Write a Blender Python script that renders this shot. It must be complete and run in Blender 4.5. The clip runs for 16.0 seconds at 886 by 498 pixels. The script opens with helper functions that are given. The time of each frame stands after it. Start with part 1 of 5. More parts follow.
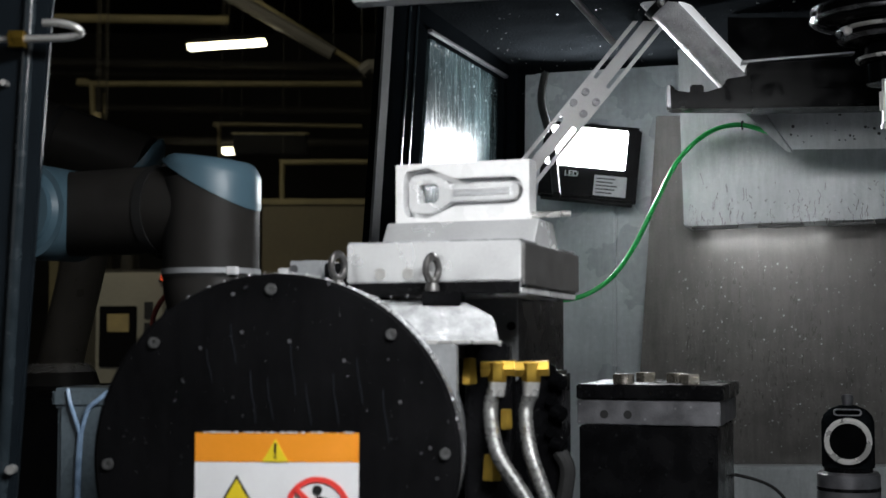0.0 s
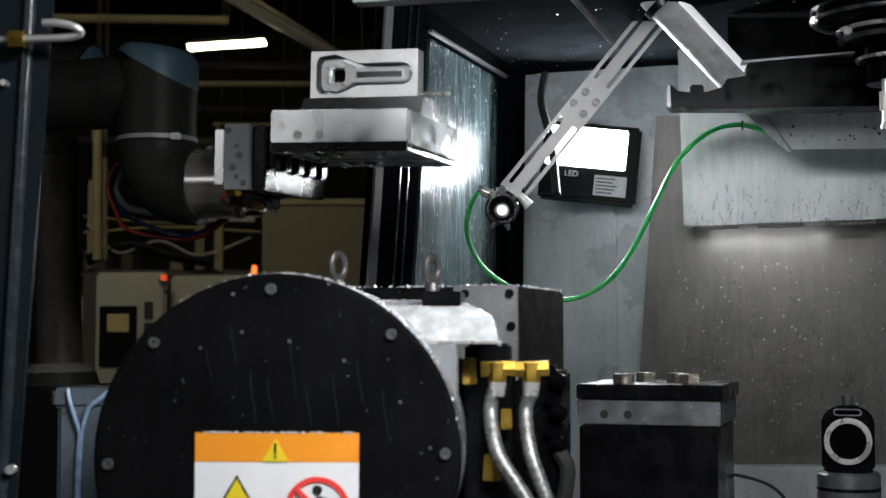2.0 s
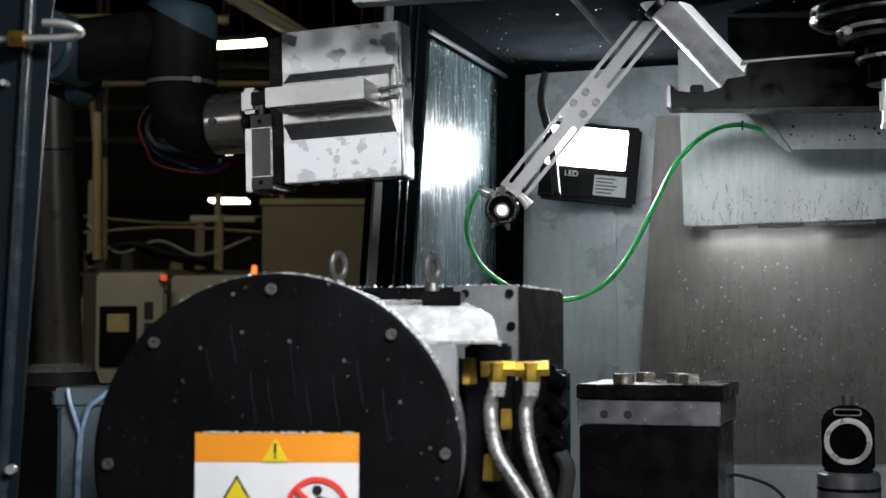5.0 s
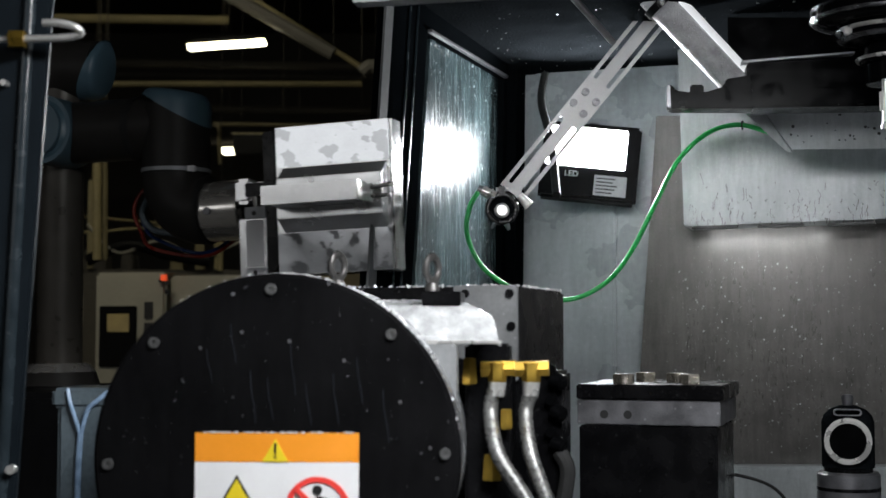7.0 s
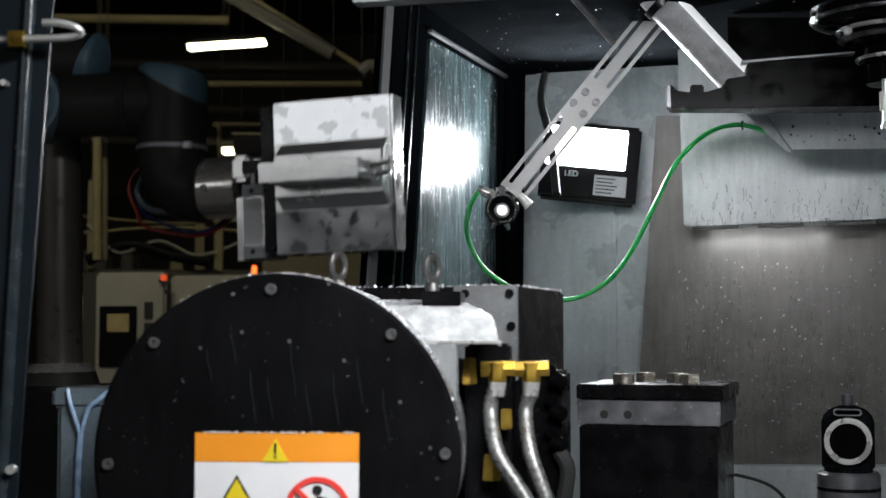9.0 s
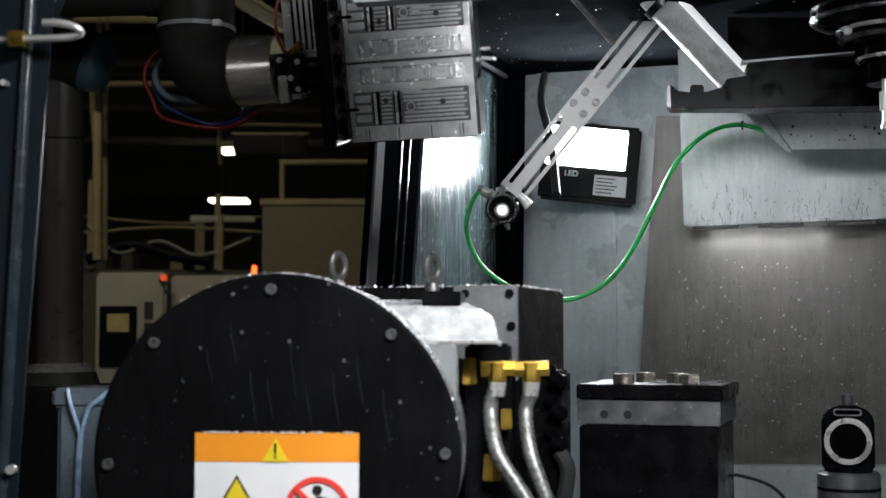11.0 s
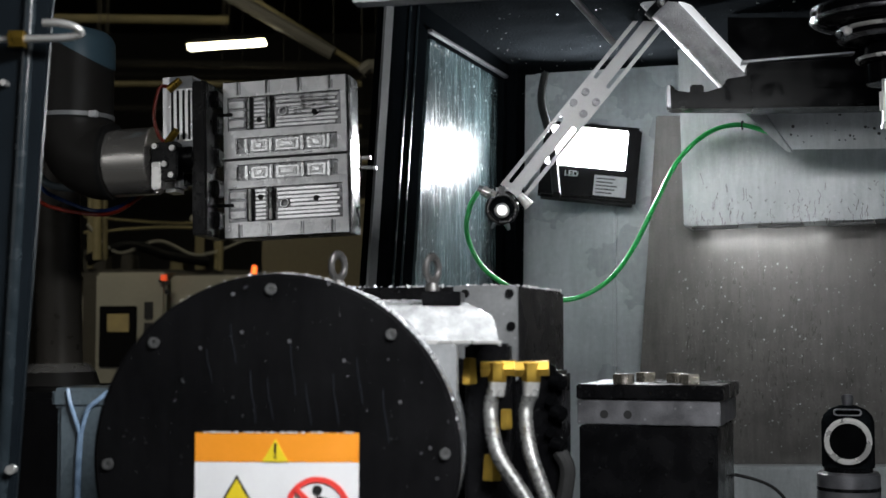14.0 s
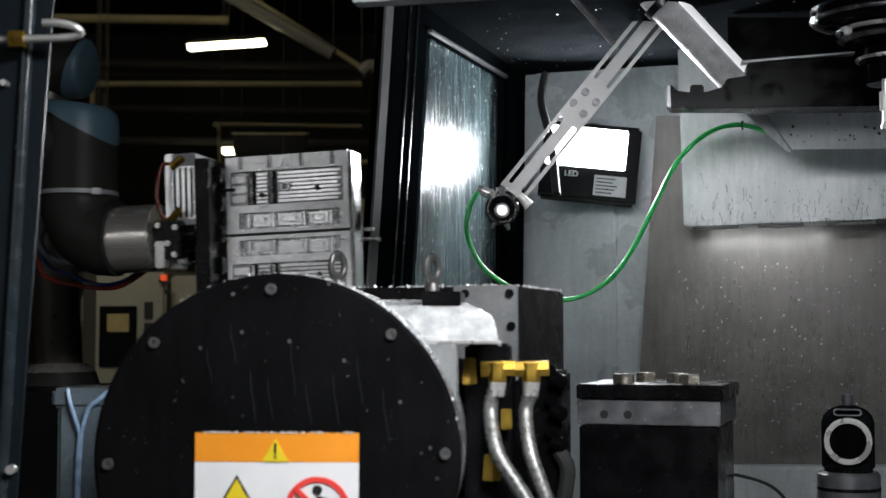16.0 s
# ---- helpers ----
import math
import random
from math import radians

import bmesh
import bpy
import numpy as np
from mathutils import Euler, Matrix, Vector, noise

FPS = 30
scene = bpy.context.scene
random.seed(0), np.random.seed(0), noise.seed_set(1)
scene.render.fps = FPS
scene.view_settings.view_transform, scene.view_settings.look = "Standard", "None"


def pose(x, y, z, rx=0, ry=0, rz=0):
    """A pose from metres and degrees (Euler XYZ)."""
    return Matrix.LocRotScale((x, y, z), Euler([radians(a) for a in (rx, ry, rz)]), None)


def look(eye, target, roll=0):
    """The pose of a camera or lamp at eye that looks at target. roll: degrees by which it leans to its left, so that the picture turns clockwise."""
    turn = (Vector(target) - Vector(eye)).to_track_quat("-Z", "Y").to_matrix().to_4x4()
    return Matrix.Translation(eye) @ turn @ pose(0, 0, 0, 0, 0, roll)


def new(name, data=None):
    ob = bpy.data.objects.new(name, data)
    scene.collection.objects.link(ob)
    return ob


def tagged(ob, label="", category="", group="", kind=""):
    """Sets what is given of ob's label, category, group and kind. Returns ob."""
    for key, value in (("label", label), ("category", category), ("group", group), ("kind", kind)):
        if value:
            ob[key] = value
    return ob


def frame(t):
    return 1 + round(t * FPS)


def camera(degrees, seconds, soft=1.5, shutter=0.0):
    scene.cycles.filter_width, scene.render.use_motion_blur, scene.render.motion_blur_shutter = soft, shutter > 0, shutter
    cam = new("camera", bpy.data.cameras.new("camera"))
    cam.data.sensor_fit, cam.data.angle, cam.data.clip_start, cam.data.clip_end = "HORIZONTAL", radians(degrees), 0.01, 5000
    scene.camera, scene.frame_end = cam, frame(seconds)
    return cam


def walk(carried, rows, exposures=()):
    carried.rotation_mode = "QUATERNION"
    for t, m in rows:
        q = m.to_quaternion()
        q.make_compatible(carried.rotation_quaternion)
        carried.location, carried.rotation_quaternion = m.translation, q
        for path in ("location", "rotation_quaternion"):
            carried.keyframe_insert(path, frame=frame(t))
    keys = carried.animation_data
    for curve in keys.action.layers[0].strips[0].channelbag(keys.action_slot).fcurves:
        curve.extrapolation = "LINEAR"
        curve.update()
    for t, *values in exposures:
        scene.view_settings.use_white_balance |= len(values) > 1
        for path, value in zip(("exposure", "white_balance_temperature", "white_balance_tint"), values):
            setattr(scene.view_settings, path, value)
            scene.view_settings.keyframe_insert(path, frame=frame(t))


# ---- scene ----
cam = camera(36.0, 16.0, soft=1.6, shutter=0.4)
CAM = pose(0, 0, 1.30, 93.5, 0, 0)
cam.data.dof.use_dof, cam.data.dof.focus_distance, cam.data.dof.aperture_fstop = True, 2.05, 9.0
walk(cam, [(0.0, CAM), (16.0, CAM)], exposures=[(0.0, -0.20), (0.7, -0.20), (2.0, 0.05), (4.0, 0.16), (7.0, 0.10), (12.0, 0.16), (16.0, 0.08)])

# ---- world and lights ----
world = bpy.data.worlds.new("hall_air")
world.use_nodes = True
scene.world = world
bg = world.node_tree.nodes["Background"]
bg.inputs[0].default_value = (0.75, 0.85, 1.0, 1)
bg.inputs[1].default_value = 0.012


def area_lamp(name, eye, target, w, h, watts, color=(1, 1, 1), spread=180):
    data = bpy.data.lights.new(name, "AREA")
    data.shape, data.size, data.size_y, data.energy, data.color = "RECTANGLE", w, h, watts, color
    data.spread = radians(spread)
    ob = new(name, data)
    ob.matrix_world = look(eye, target)
    return ob


# floodlight behind the table, machine work lamps above the door, added fill under the hood, hall strip lamp
FL = Matrix.Translation((0.2885, 2.6600, 1.6350)) @ pose(0, 0, 0, -8, 6, -6)
flood = area_lamp("flood_light", (0, 0, 0), (0, 1, 0), 0.120, 0.063, 7.0, (0.93, 0.97, 1.0))
flood.matrix_world = FL @ pose(0.001, -0.006, 0.022, -90, 0, 0)
work_lamp = area_lamp("work_light", (0.28, 0.72, 1.80), (0.02, 1.36, 1.06), 0.50, 0.10, 7.5, (0.96, 0.98, 1.0), 125)
work_lamp_right = area_lamp("work_light_right", (0.10, 1.30, 1.70), (0.42, 2.6, 1.62), 0.36, 0.14, 0.44, (0.96, 0.98, 1.0), 46)
# Added fill without a fixture, brightens the wall below the hood.
area_lamp("hood_fill", (0.5921, 2.5400, 1.4860), (0.6820, 2.6800, 1.2432), 0.22, 0.03, 0.28, (0.95, 0.98, 1.0))
# Unseen hall panels, made far wider than strips to brighten the fixture's reflections.
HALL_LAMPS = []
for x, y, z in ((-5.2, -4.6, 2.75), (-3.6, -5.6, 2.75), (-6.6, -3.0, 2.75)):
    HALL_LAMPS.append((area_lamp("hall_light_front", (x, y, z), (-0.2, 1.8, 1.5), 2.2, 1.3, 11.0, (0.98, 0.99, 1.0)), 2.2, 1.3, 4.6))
area_lamp("hall_light", (-1.5, 3.9, 3.5), (-1.3, 5.8, 1.0), 1.0, 0.12, 11.0, (1.0, 0.93, 0.72), 130)

# ---- materials ----
MATS = {}


def mat(name, color, rough=0.5, metal=0.0, scale=20.0, vary=0.25, bump=0.15, streak=0.0, drops=0.0, spec=0.5,
        emit=0.0, coat=0.0, fleck=0.0, stretch=(1, 1, 1), wet=0.0, drop_size=160):
    """Principled surface with coarse and fine variation, optional streaks, drops of coolant and bright flecks."""
    if name in MATS:
        return MATS[name]
    m = bpy.data.materials.new(name)
    m.use_nodes = True
    nt = m.node_tree
    n, l = nt.nodes, nt.links
    b = n["Principled BSDF"]
    b.inputs["Metallic"].default_value = metal
    b.inputs["Specular IOR Level"].default_value = spec
    b.inputs["Coat Weight"].default_value = coat
    b.inputs["Coat Roughness"].default_value = 0.08
    tc = n.new("ShaderNodeTexCoord")
    mp = n.new("ShaderNodeMapping")
    mp.inputs["Scale"].default_value = stretch
    l.new(tc.outputs["Object"], mp.inputs["Vector"])
    big = n.new("ShaderNodeTexNoise")
    big.inputs["Scale"].default_value, big.inputs["Detail"].default_value = scale, 4
    fine = n.new("ShaderNodeTexNoise")
    fine.inputs["Scale"].default_value, fine.inputs["Detail"].default_value = scale * 14, 3
    l.new(mp.outputs[0], big.inputs["Vector"])
    l.new(mp.outputs[0], fine.inputs["Vector"])
    add = n.new("ShaderNodeMath")
    add.operation = "MULTIPLY_ADD"
    l.new(fine.outputs["Fac"], add.inputs[0])
    add.inputs[1].default_value = 0.4
    l.new(big.outputs["Fac"], add.inputs[2])
    ramp = n.new("ShaderNodeMapRange")
    ramp.inputs["From Min"].default_value, ramp.inputs["From Max"].default_value = 0.4, 1.0
    ramp.inputs["To Min"].default_value, ramp.inputs["To Max"].default_value = 1 - vary, 1 + vary
    l.new(add.outputs[0], ramp.inputs["Value"])
    tone = ramp.outputs[0]
    if streak:
        sm = n.new("ShaderNodeMapping")
        sm.inputs["Scale"].default_value = (1, 1, 0.13)
        l.new(tc.outputs["Object"], sm.inputs["Vector"])
        st = n.new("ShaderNodeTexNoise")
        st.inputs["Scale"].default_value, st.inputs["Detail"].default_value = 75, 8
        st.inputs["Roughness"].default_value = 0.72
        l.new(sm.outputs[0], st.inputs["Vector"])
        sr = n.new("ShaderNodeMapRange")
        sr.inputs["From Min"].default_value, sr.inputs["From Max"].default_value = 0.35, 0.6
        sr.inputs["To Min"].default_value, sr.inputs["To Max"].default_value = 1 - streak, 1
        l.new(st.outputs["Fac"], sr.inputs["Value"])
        mu = n.new("ShaderNodeMath")
        mu.operation = "MULTIPLY"
        l.new(tone, mu.inputs[0])
        l.new(sr.outputs[0], mu.inputs[1])
        tone = mu.outputs[0]
    patch = None
    if wet:
        wn = n.new("ShaderNodeTexNoise")
        wn.inputs["Scale"].default_value, wn.inputs["Detail"].default_value = 34, 4
        l.new(tc.outputs["Object"], wn.inputs["Vector"])
        patch = n.new("ShaderNodeMapRange")
        patch.inputs["From Min"].default_value, patch.inputs["From Max"].default_value = 0.535, 0.56
        l.new(wn.outputs["Fac"], patch.inputs["Value"])
        wt = n.new("ShaderNodeMath")
        wt.operation = "MULTIPLY_ADD"
        l.new(patch.outputs[0], wt.inputs[0])
        wt.inputs[1].default_value, wt.inputs[2].default_value = -wet, 1.0
        wm = n.new("ShaderNodeMath")
        wm.operation = "MULTIPLY"
        l.new(tone, wm.inputs[0])
        l.new(wt.outputs[0], wm.inputs[1])
        tone = wm.outputs[0]
    mix = n.new("ShaderNodeVectorMath")
    mix.operation = "SCALE"
    mix.inputs[0].default_value = color
    l.new(tone, mix.inputs["Scale"])
    col = mix.outputs[0]
    if fleck:
        vo = n.new("ShaderNodeTexVoronoi")
        vo.inputs["Scale"].default_value = 70
        l.new(tc.outputs["Object"], vo.inputs["Vector"])
        fr = n.new("ShaderNodeMapRange")
        fr.inputs["From Min"].default_value, fr.inputs["From Max"].default_value = 0.06, 0.13
        fr.inputs["To Min"].default_value, fr.inputs["To Max"].default_value = fleck, 0
        l.new(vo.outputs["Distance"], fr.inputs["Value"])
        mc = n.new("ShaderNodeMix")
        mc.data_type = "RGBA"
        mc.inputs["B"].default_value = (0.75, 0.77, 0.78, 1)
        l.new(fr.outputs[0], mc.inputs["Factor"])
        l.new(col, mc.inputs["A"])
        col = mc.outputs["Result"]
    l.new(col, b.inputs["Base Color"])
    rr = n.new("ShaderNodeMapRange")
    rr.inputs["From Min"].default_value, rr.inputs["From Max"].default_value = 0.3, 0.7
    rr.inputs["To Min"].default_value, rr.inputs["To Max"].default_value = max(rough - min(0.12, rough * 0.5), 0.03), min(rough + min(0.12, rough * 0.5), 1)
    l.new(big.outputs["Fac"], rr.inputs["Value"])
    gloss = rr.outputs[0]
    if patch is not None:
        wr = n.new("ShaderNodeMath")
        wr.operation = "MULTIPLY_ADD"
        l.new(patch.outputs[0], wr.inputs[0])
        wr.inputs[1].default_value = -0.6 * rough
        l.new(rr.outputs[0], wr.inputs[2])
        wr.use_clamp = True
        gloss = wr.outputs[0]
    l.new(gloss, b.inputs["Roughness"])
    bp = n.new("ShaderNodeBump")
    bp.inputs["Strength"].default_value = bump
    bp.inputs["Distance"].default_value = 0.002
    l.new(add.outputs[0], bp.inputs["Height"])
    last = bp
    if drops:
        dv = n.new("ShaderNodeTexVoronoi")
        dv.inputs["Scale"].default_value = drop_size
        l.new(tc.outputs["Object"], dv.inputs["Vector"])
        dr = n.new("ShaderNodeMapRange")
        dr.interpolation_type = "SMOOTHSTEP"
        dr.inputs["From Min"].default_value, dr.inputs["From Max"].default_value = 0.12, 0.42
        dr.inputs["To Min"].default_value, dr.inputs["To Max"].default_value = 1, 0
        l.new(dv.outputs["Distance"], dr.inputs["Value"])
        db = n.new("ShaderNodeBump")
        db.inputs["Strength"].default_value, db.inputs["Distance"].default_value = drops, 0.003
        l.new(dr.outputs[0], db.inputs["Height"])
        l.new(bp.outputs[0], db.inputs["Normal"])
        last = db
    l.new(last.outputs[0], b.inputs["Normal"])
    if emit:
        b.inputs["Emission Color"].default_value = (*color, 1)
        b.inputs["Emission Strength"].default_value = emit
    MATS[name] = m
    return m


BLACK_PAINT = mat("black_paint", (0.0045, 0.0045, 0.005), 0.42, scale=9, vary=0.4, bump=0.12, streak=0.3, spec=0.06)
BLACK_STEEL = mat("black_oxide_steel", (0.0035, 0.0035, 0.004), 0.26, 0.0, scale=25, vary=0.4, bump=0.08, drops=0.10, drop_size=150, fleck=0.015, spec=0.16)
BLACK_GLOSS = mat("oily_black_steel", (0.0022, 0.0023, 0.0026), 0.20, 0.0, scale=40, vary=0.2, bump=0.02, spec=0.04)
WET_BLACK = mat("wet_black_cover", (0.006, 0.007, 0.008), 0.25, scale=18, vary=0.4, bump=0.05, drops=0.3, drop_size=120, fleck=0.02, spec=0.0)
DARK_FRAME = mat("dark_blue_grey_paint", (0.0032, 0.0040, 0.0048), 0.6, scale=14, vary=0.3, bump=0.10, spec=0.0, streak=0.2)
POST_PAINT = mat("blue_black_gloss_paint", (0.008, 0.012, 0.016), 0.45, scale=14, vary=0.2, bump=0.1, spec=0.12)
# Lighter, glossier copy of the post paint for modelled highlights.
POST_GLINT = mat("blue_black_glint_edge", (0.02, 0.028, 0.034), 0.22, scale=40, vary=0.3, bump=0.3, spec=0.4)
STRIP_GREY = mat("dull_grey_seal_strip", (0.13, 0.133, 0.136), 0.8, 0.0, scale=14, spec=0.04)
GREY_STRIP = mat("grey_anodised_strip", (0.30, 0.31, 0.32), 0.5, 0.2, scale=14)
ALU = mat("milled_aluminium", (0.92, 0.925, 0.93), 0.20, 0.62, scale=26, vary=0.12, bump=0.06, drops=0.02, drop_size=330)
ALU_RIB = mat("ribbed_aluminium", (0.95, 0.955, 0.96), 0.16, 0.6, scale=26, vary=0.14, bump=0.08, drops=0.05, drop_size=330, wet=0.12)
ALU_BRIGHT = mat("polished_aluminium", (0.86, 0.88, 0.91), 0.10, 0.62, scale=20, vary=0.10, bump=0.02, wet=0.34)
# Base colour darkened to imitate dark reflections in the fixture's end face.
ALU_END_SHADE = mat("shaded_end_aluminium", (0.46, 0.455, 0.45), 0.16, 0.9, scale=26, vary=0.10, bump=0.02, wet=0.2)
SCREW = mat("dull_screw_steel", (0.12, 0.12, 0.12), 0.35, 0.5, scale=60, vary=0.3, bump=0.1)
TURNED = mat("turned_bright_steel", (0.72, 0.69, 0.65), 0.24, 0.8, scale=40, vary=0.12, bump=0.06, stretch=(0.2, 1, 1))
FORGED = mat("dark_forged_steel", (0.075, 0.072, 0.07), 0.32, 0.5, scale=50, vary=0.2, bump=0.15)
ALU_RAW = mat("sawn_aluminium", (0.95, 0.95, 0.95), 0.15, 0.45, scale=40, vary=0.08, bump=0.15, wet=0.08)
ALU_POCKET = mat("ribbed_milled_aluminium", (0.95, 0.955, 0.96), 0.20, 0.5, scale=50, vary=0.12, bump=0.3, drops=0.12, drop_size=260, wet=0.16)
# Toned down so the inner pockets look deep, shade held in the colour.
SHADED_FLOOR = mat("shaded_milled_floor", (0.70, 0.71, 0.72), 0.28, 0.6, scale=70, vary=0.4, bump=0.5, wet=0.3)
# Aluminium with the shade of the recesses put into its base colour.
POCKET_SHADE = mat("wet_shaded_pocket_floor", (0.36, 0.36, 0.37), 0.2, 0.7, scale=60, vary=0.4, bump=0.3, stretch=(0.2, 1, 1))
STEEL = mat("brushed_steel", (0.66, 0.65, 0.63), 0.3, 0.7, scale=30, vary=0.15, bump=0.1)
DARK_STEEL = mat("dark_machined_steel", (0.16, 0.16, 0.17), 0.42, 0.7, scale=30, vary=0.35, bump=0.25, fleck=0.25)
WET_STEEL = mat("wet_grey_casting", (0.30, 0.31, 0.32), 0.22, 0.45, scale=30, vary=0.4, bump=0.3, drops=0.4, drop_size=200, fleck=0.25)
# Wet casting top, its base colour paled to stand for floodlight glare.
WET_GLARE_TOP = mat("flooded_glare_top", (0.64, 0.65, 0.66), 0.2, 0.3, scale=45, vary=0.5, bump=0.35, drops=0.25, drop_size=130, spec=0.9)
PLATE_STEEL = mat("splashed_grey_steel", (0.22, 0.225, 0.23), 0.45, 0.5, scale=16, vary=0.3, bump=0.2, fleck=0.2)
WALL_STEEL = mat("streaked_dark_steel_wall", (0.104, 0.098, 0.092), 0.40, 0.3, scale=16, vary=0.35, bump=0.25, streak=0.28, fleck=0.12)
WALL_GREY = mat("wet_grey_painted_wall", (0.40, 0.44, 0.46), 0.3, 0.1, scale=6, vary=0.25, bump=0.15, streak=0.12, fleck=0.3)
HOOD_GREY = mat("splashed_pale_grey_sheet", (0.42, 0.45, 0.46), 0.4, 0.15, scale=10, vary=0.2, bump=0.15, streak=0.2, drops=0.04, fleck=0.25)
BRASS = mat("brass", (0.42, 0.27, 0.045), 0.36, 0.85, scale=60, vary=0.3, bump=0.12)
ROBOT_GREY = mat("dark_robot_casting", (0.024, 0.0225, 0.021), 0.46, 0.0, scale=30, vary=0.14, bump=0.05, spec=0.12)
ROBOT_TUBE = mat("satin_grey_arm_tube", (0.075, 0.068, 0.058), 0.36, 0.25, scale=30, vary=0.12, bump=0.04)
# Lit copy of the arm tube, warm hall light mixed into its colour.
FOREARM_LIT = mat("warm_lit_forearm_tube", (0.21, 0.185, 0.145), 0.34, 0.35, scale=30, vary=0.12, bump=0.04)
ROBOT_BLUE = mat("blue_grey_robot_cap", (0.068, 0.122, 0.158), 0.4, 0.0, scale=30, vary=0.08, bump=0.04)
RUBBER = mat("black_rubber", (0.005, 0.005, 0.005), 0.8, 0.0, scale=40, vary=0.2)
HOSE_GREEN = mat("green_hose", (0.02, 0.42, 0.09), 0.35, 0.0, scale=40, vary=0.12, bump=0.05)
RED_TUBE = mat("red_air_tube", (0.17, 0.016, 0.007), 0.35, 0.0, scale=40, vary=0.1)
BLUE_TUBE = mat("blue_air_tube", (0.009, 0.035, 0.14), 0.35, 0.0, scale=40, vary=0.1)
ORANGE = mat("orange_label", (0.80, 0.28, 0.018), 0.45, 0.0, scale=30, vary=0.08, bump=0.03)
WHITE = mat("white_label", (0.72, 0.72, 0.73), 0.5, 0.0, scale=30, vary=0.05, bump=0.03)
YELLOW = mat("yellow_label", (0.72, 0.55, 0.018), 0.5, 0.0, scale=30, vary=0.06, bump=0.03)
RED = mat("red_label", (0.75, 0.05, 0.04), 0.5, 0.0, scale=30, vary=0.05, bump=0.03)
INK = mat("black_ink", (0.01, 0.01, 0.01), 0.5, 0.0, scale=30, vary=0.1, bump=0.0)
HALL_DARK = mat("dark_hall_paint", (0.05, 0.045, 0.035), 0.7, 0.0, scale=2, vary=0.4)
HALL_PIPE = mat("dull_hall_pipe", (0.19, 0.16, 0.08), 0.6, 0.1, scale=6, vary=0.3)
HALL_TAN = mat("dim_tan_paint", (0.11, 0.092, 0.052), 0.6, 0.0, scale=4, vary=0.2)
BRACKET_GREY = mat("pale_zinc_bracket", (0.34, 0.34, 0.34), 0.45, 0.2, scale=20, vary=0.12, bump=0.1)
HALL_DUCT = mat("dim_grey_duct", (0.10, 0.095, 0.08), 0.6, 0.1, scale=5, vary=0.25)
HALL_CREAM = mat("cream_machine_paint", (0.26, 0.25, 0.21), 0.5, 0.0, scale=5, vary=0.15)
FLOOR_GREY = mat("hall_concrete", (0.16, 0.155, 0.14), 0.55, 0.0, scale=3, vary=0.3)
LAMP_WHITE = mat("lit_lamp_tube", (1.0, 0.93, 0.66), 0.5, emit=6.0)
FLOOD_WHITE = mat("lit_flood_panel", (0.95, 0.98, 1.0), 0.5, emit=36.0)
TUBE_GLOW = mat("lit_milky_tube", (0.62, 0.64, 0.66), 0.4, emit=0.8, scale=30, vary=0.3, drops=0.5, drop_size=240)
INDICATOR = mat("dim_red_indicator", (0.9, 0.10, 0.03), 0.5, emit=0.5)
SIGNAL = mat("lit_orange_signal", (1.0, 0.16, 0.03), 0.5, emit=2.0)
WARM_WINDOW = mat("warm_lit_window", (0.22, 0.17, 0.07), 0.5, emit=0.12)
PLASTIC = mat("blue_grey_plastic_wrap", (0.095, 0.122, 0.140), 0.22, 0.0, scale=12, vary=0.4, bump=0.5)
FILM_FOLD = mat("pale_blue_film_fold", (0.26, 0.38, 0.55), 0.3, 0.0, scale=60, vary=0.3, bump=0.3)


def glass(name, tint, rough):
    """Steamed pane with upright runs of coolant over it."""
    m = bpy.data.materials.new(name)
    m.use_nodes = True
    nt = m.node_tree
    n, l = nt.nodes, nt.links
    b = n["Principled BSDF"]
    b.inputs["Specular IOR Level"].default_value = 0.62
    tc = n.new("ShaderNodeTexCoord")

    def streaks(scale, length, detail):
        mp = n.new("ShaderNodeMapping")
        mp.inputs["Scale"].default_value = (1, 1, length)
        l.new(tc.outputs["Object"], mp.inputs["Vector"])
        no = n.new("ShaderNodeTexNoise")
        no.inputs["Scale"].default_value, no.inputs["Detail"].default_value, no.inputs["Roughness"].default_value = scale, detail, 0.65
        l.new(mp.outputs[0], no.inputs["Vector"])
        return no.outputs["Fac"]

    def spread(fac, lo, hi, to0, to1):
        r = n.new("ShaderNodeMapRange")
        for k, v in (("From Min", lo), ("From Max", hi), ("To Min", to0), ("To Max", to1)):
            r.inputs[k].default_value = v
        l.new(fac, r.inputs["Value"])
        return r.outputs[0]

    run, haze, grain = streaks(190, 0.045, 5), streaks(16, 0.4, 4), streaks(420, 0.5, 2)
    tone = n.new("ShaderNodeMath")
    tone.operation = "MULTIPLY"
    l.new(spread(run, 0.36, 0.62, 0.55, 1.35), tone.inputs[0])
    l.new(spread(haze, 0.35, 0.65, 0.75, 1.2), tone.inputs[1])
    col = n.new("ShaderNodeVectorMath")
    col.operation = "SCALE"
    col.inputs[0].default_value = tint
    l.new(tone.outputs[0], col.inputs["Scale"])
    l.new(col.outputs[0], b.inputs["Base Color"])
    l.new(spread(run, 0.35, 0.65, rough - 0.08, rough + 0.12), b.inputs["Roughness"])
    last = None
    for fac, strength in ((run, 0.40), (grain, 0.40)):
        bp = n.new("ShaderNodeBump")
        bp.inputs["Strength"].default_value, bp.inputs["Distance"].default_value = strength, 0.002
        l.new(fac, bp.inputs["Height"])
        if last is not None:
            l.new(last, bp.inputs["Normal"])
        last = bp.outputs[0]
    l.new(last, b.inputs["Normal"])
    MATS[name] = m
    return m


WET_GLASS = glass("wet_teal_window", (0.050, 0.076, 0.082), 0.19)


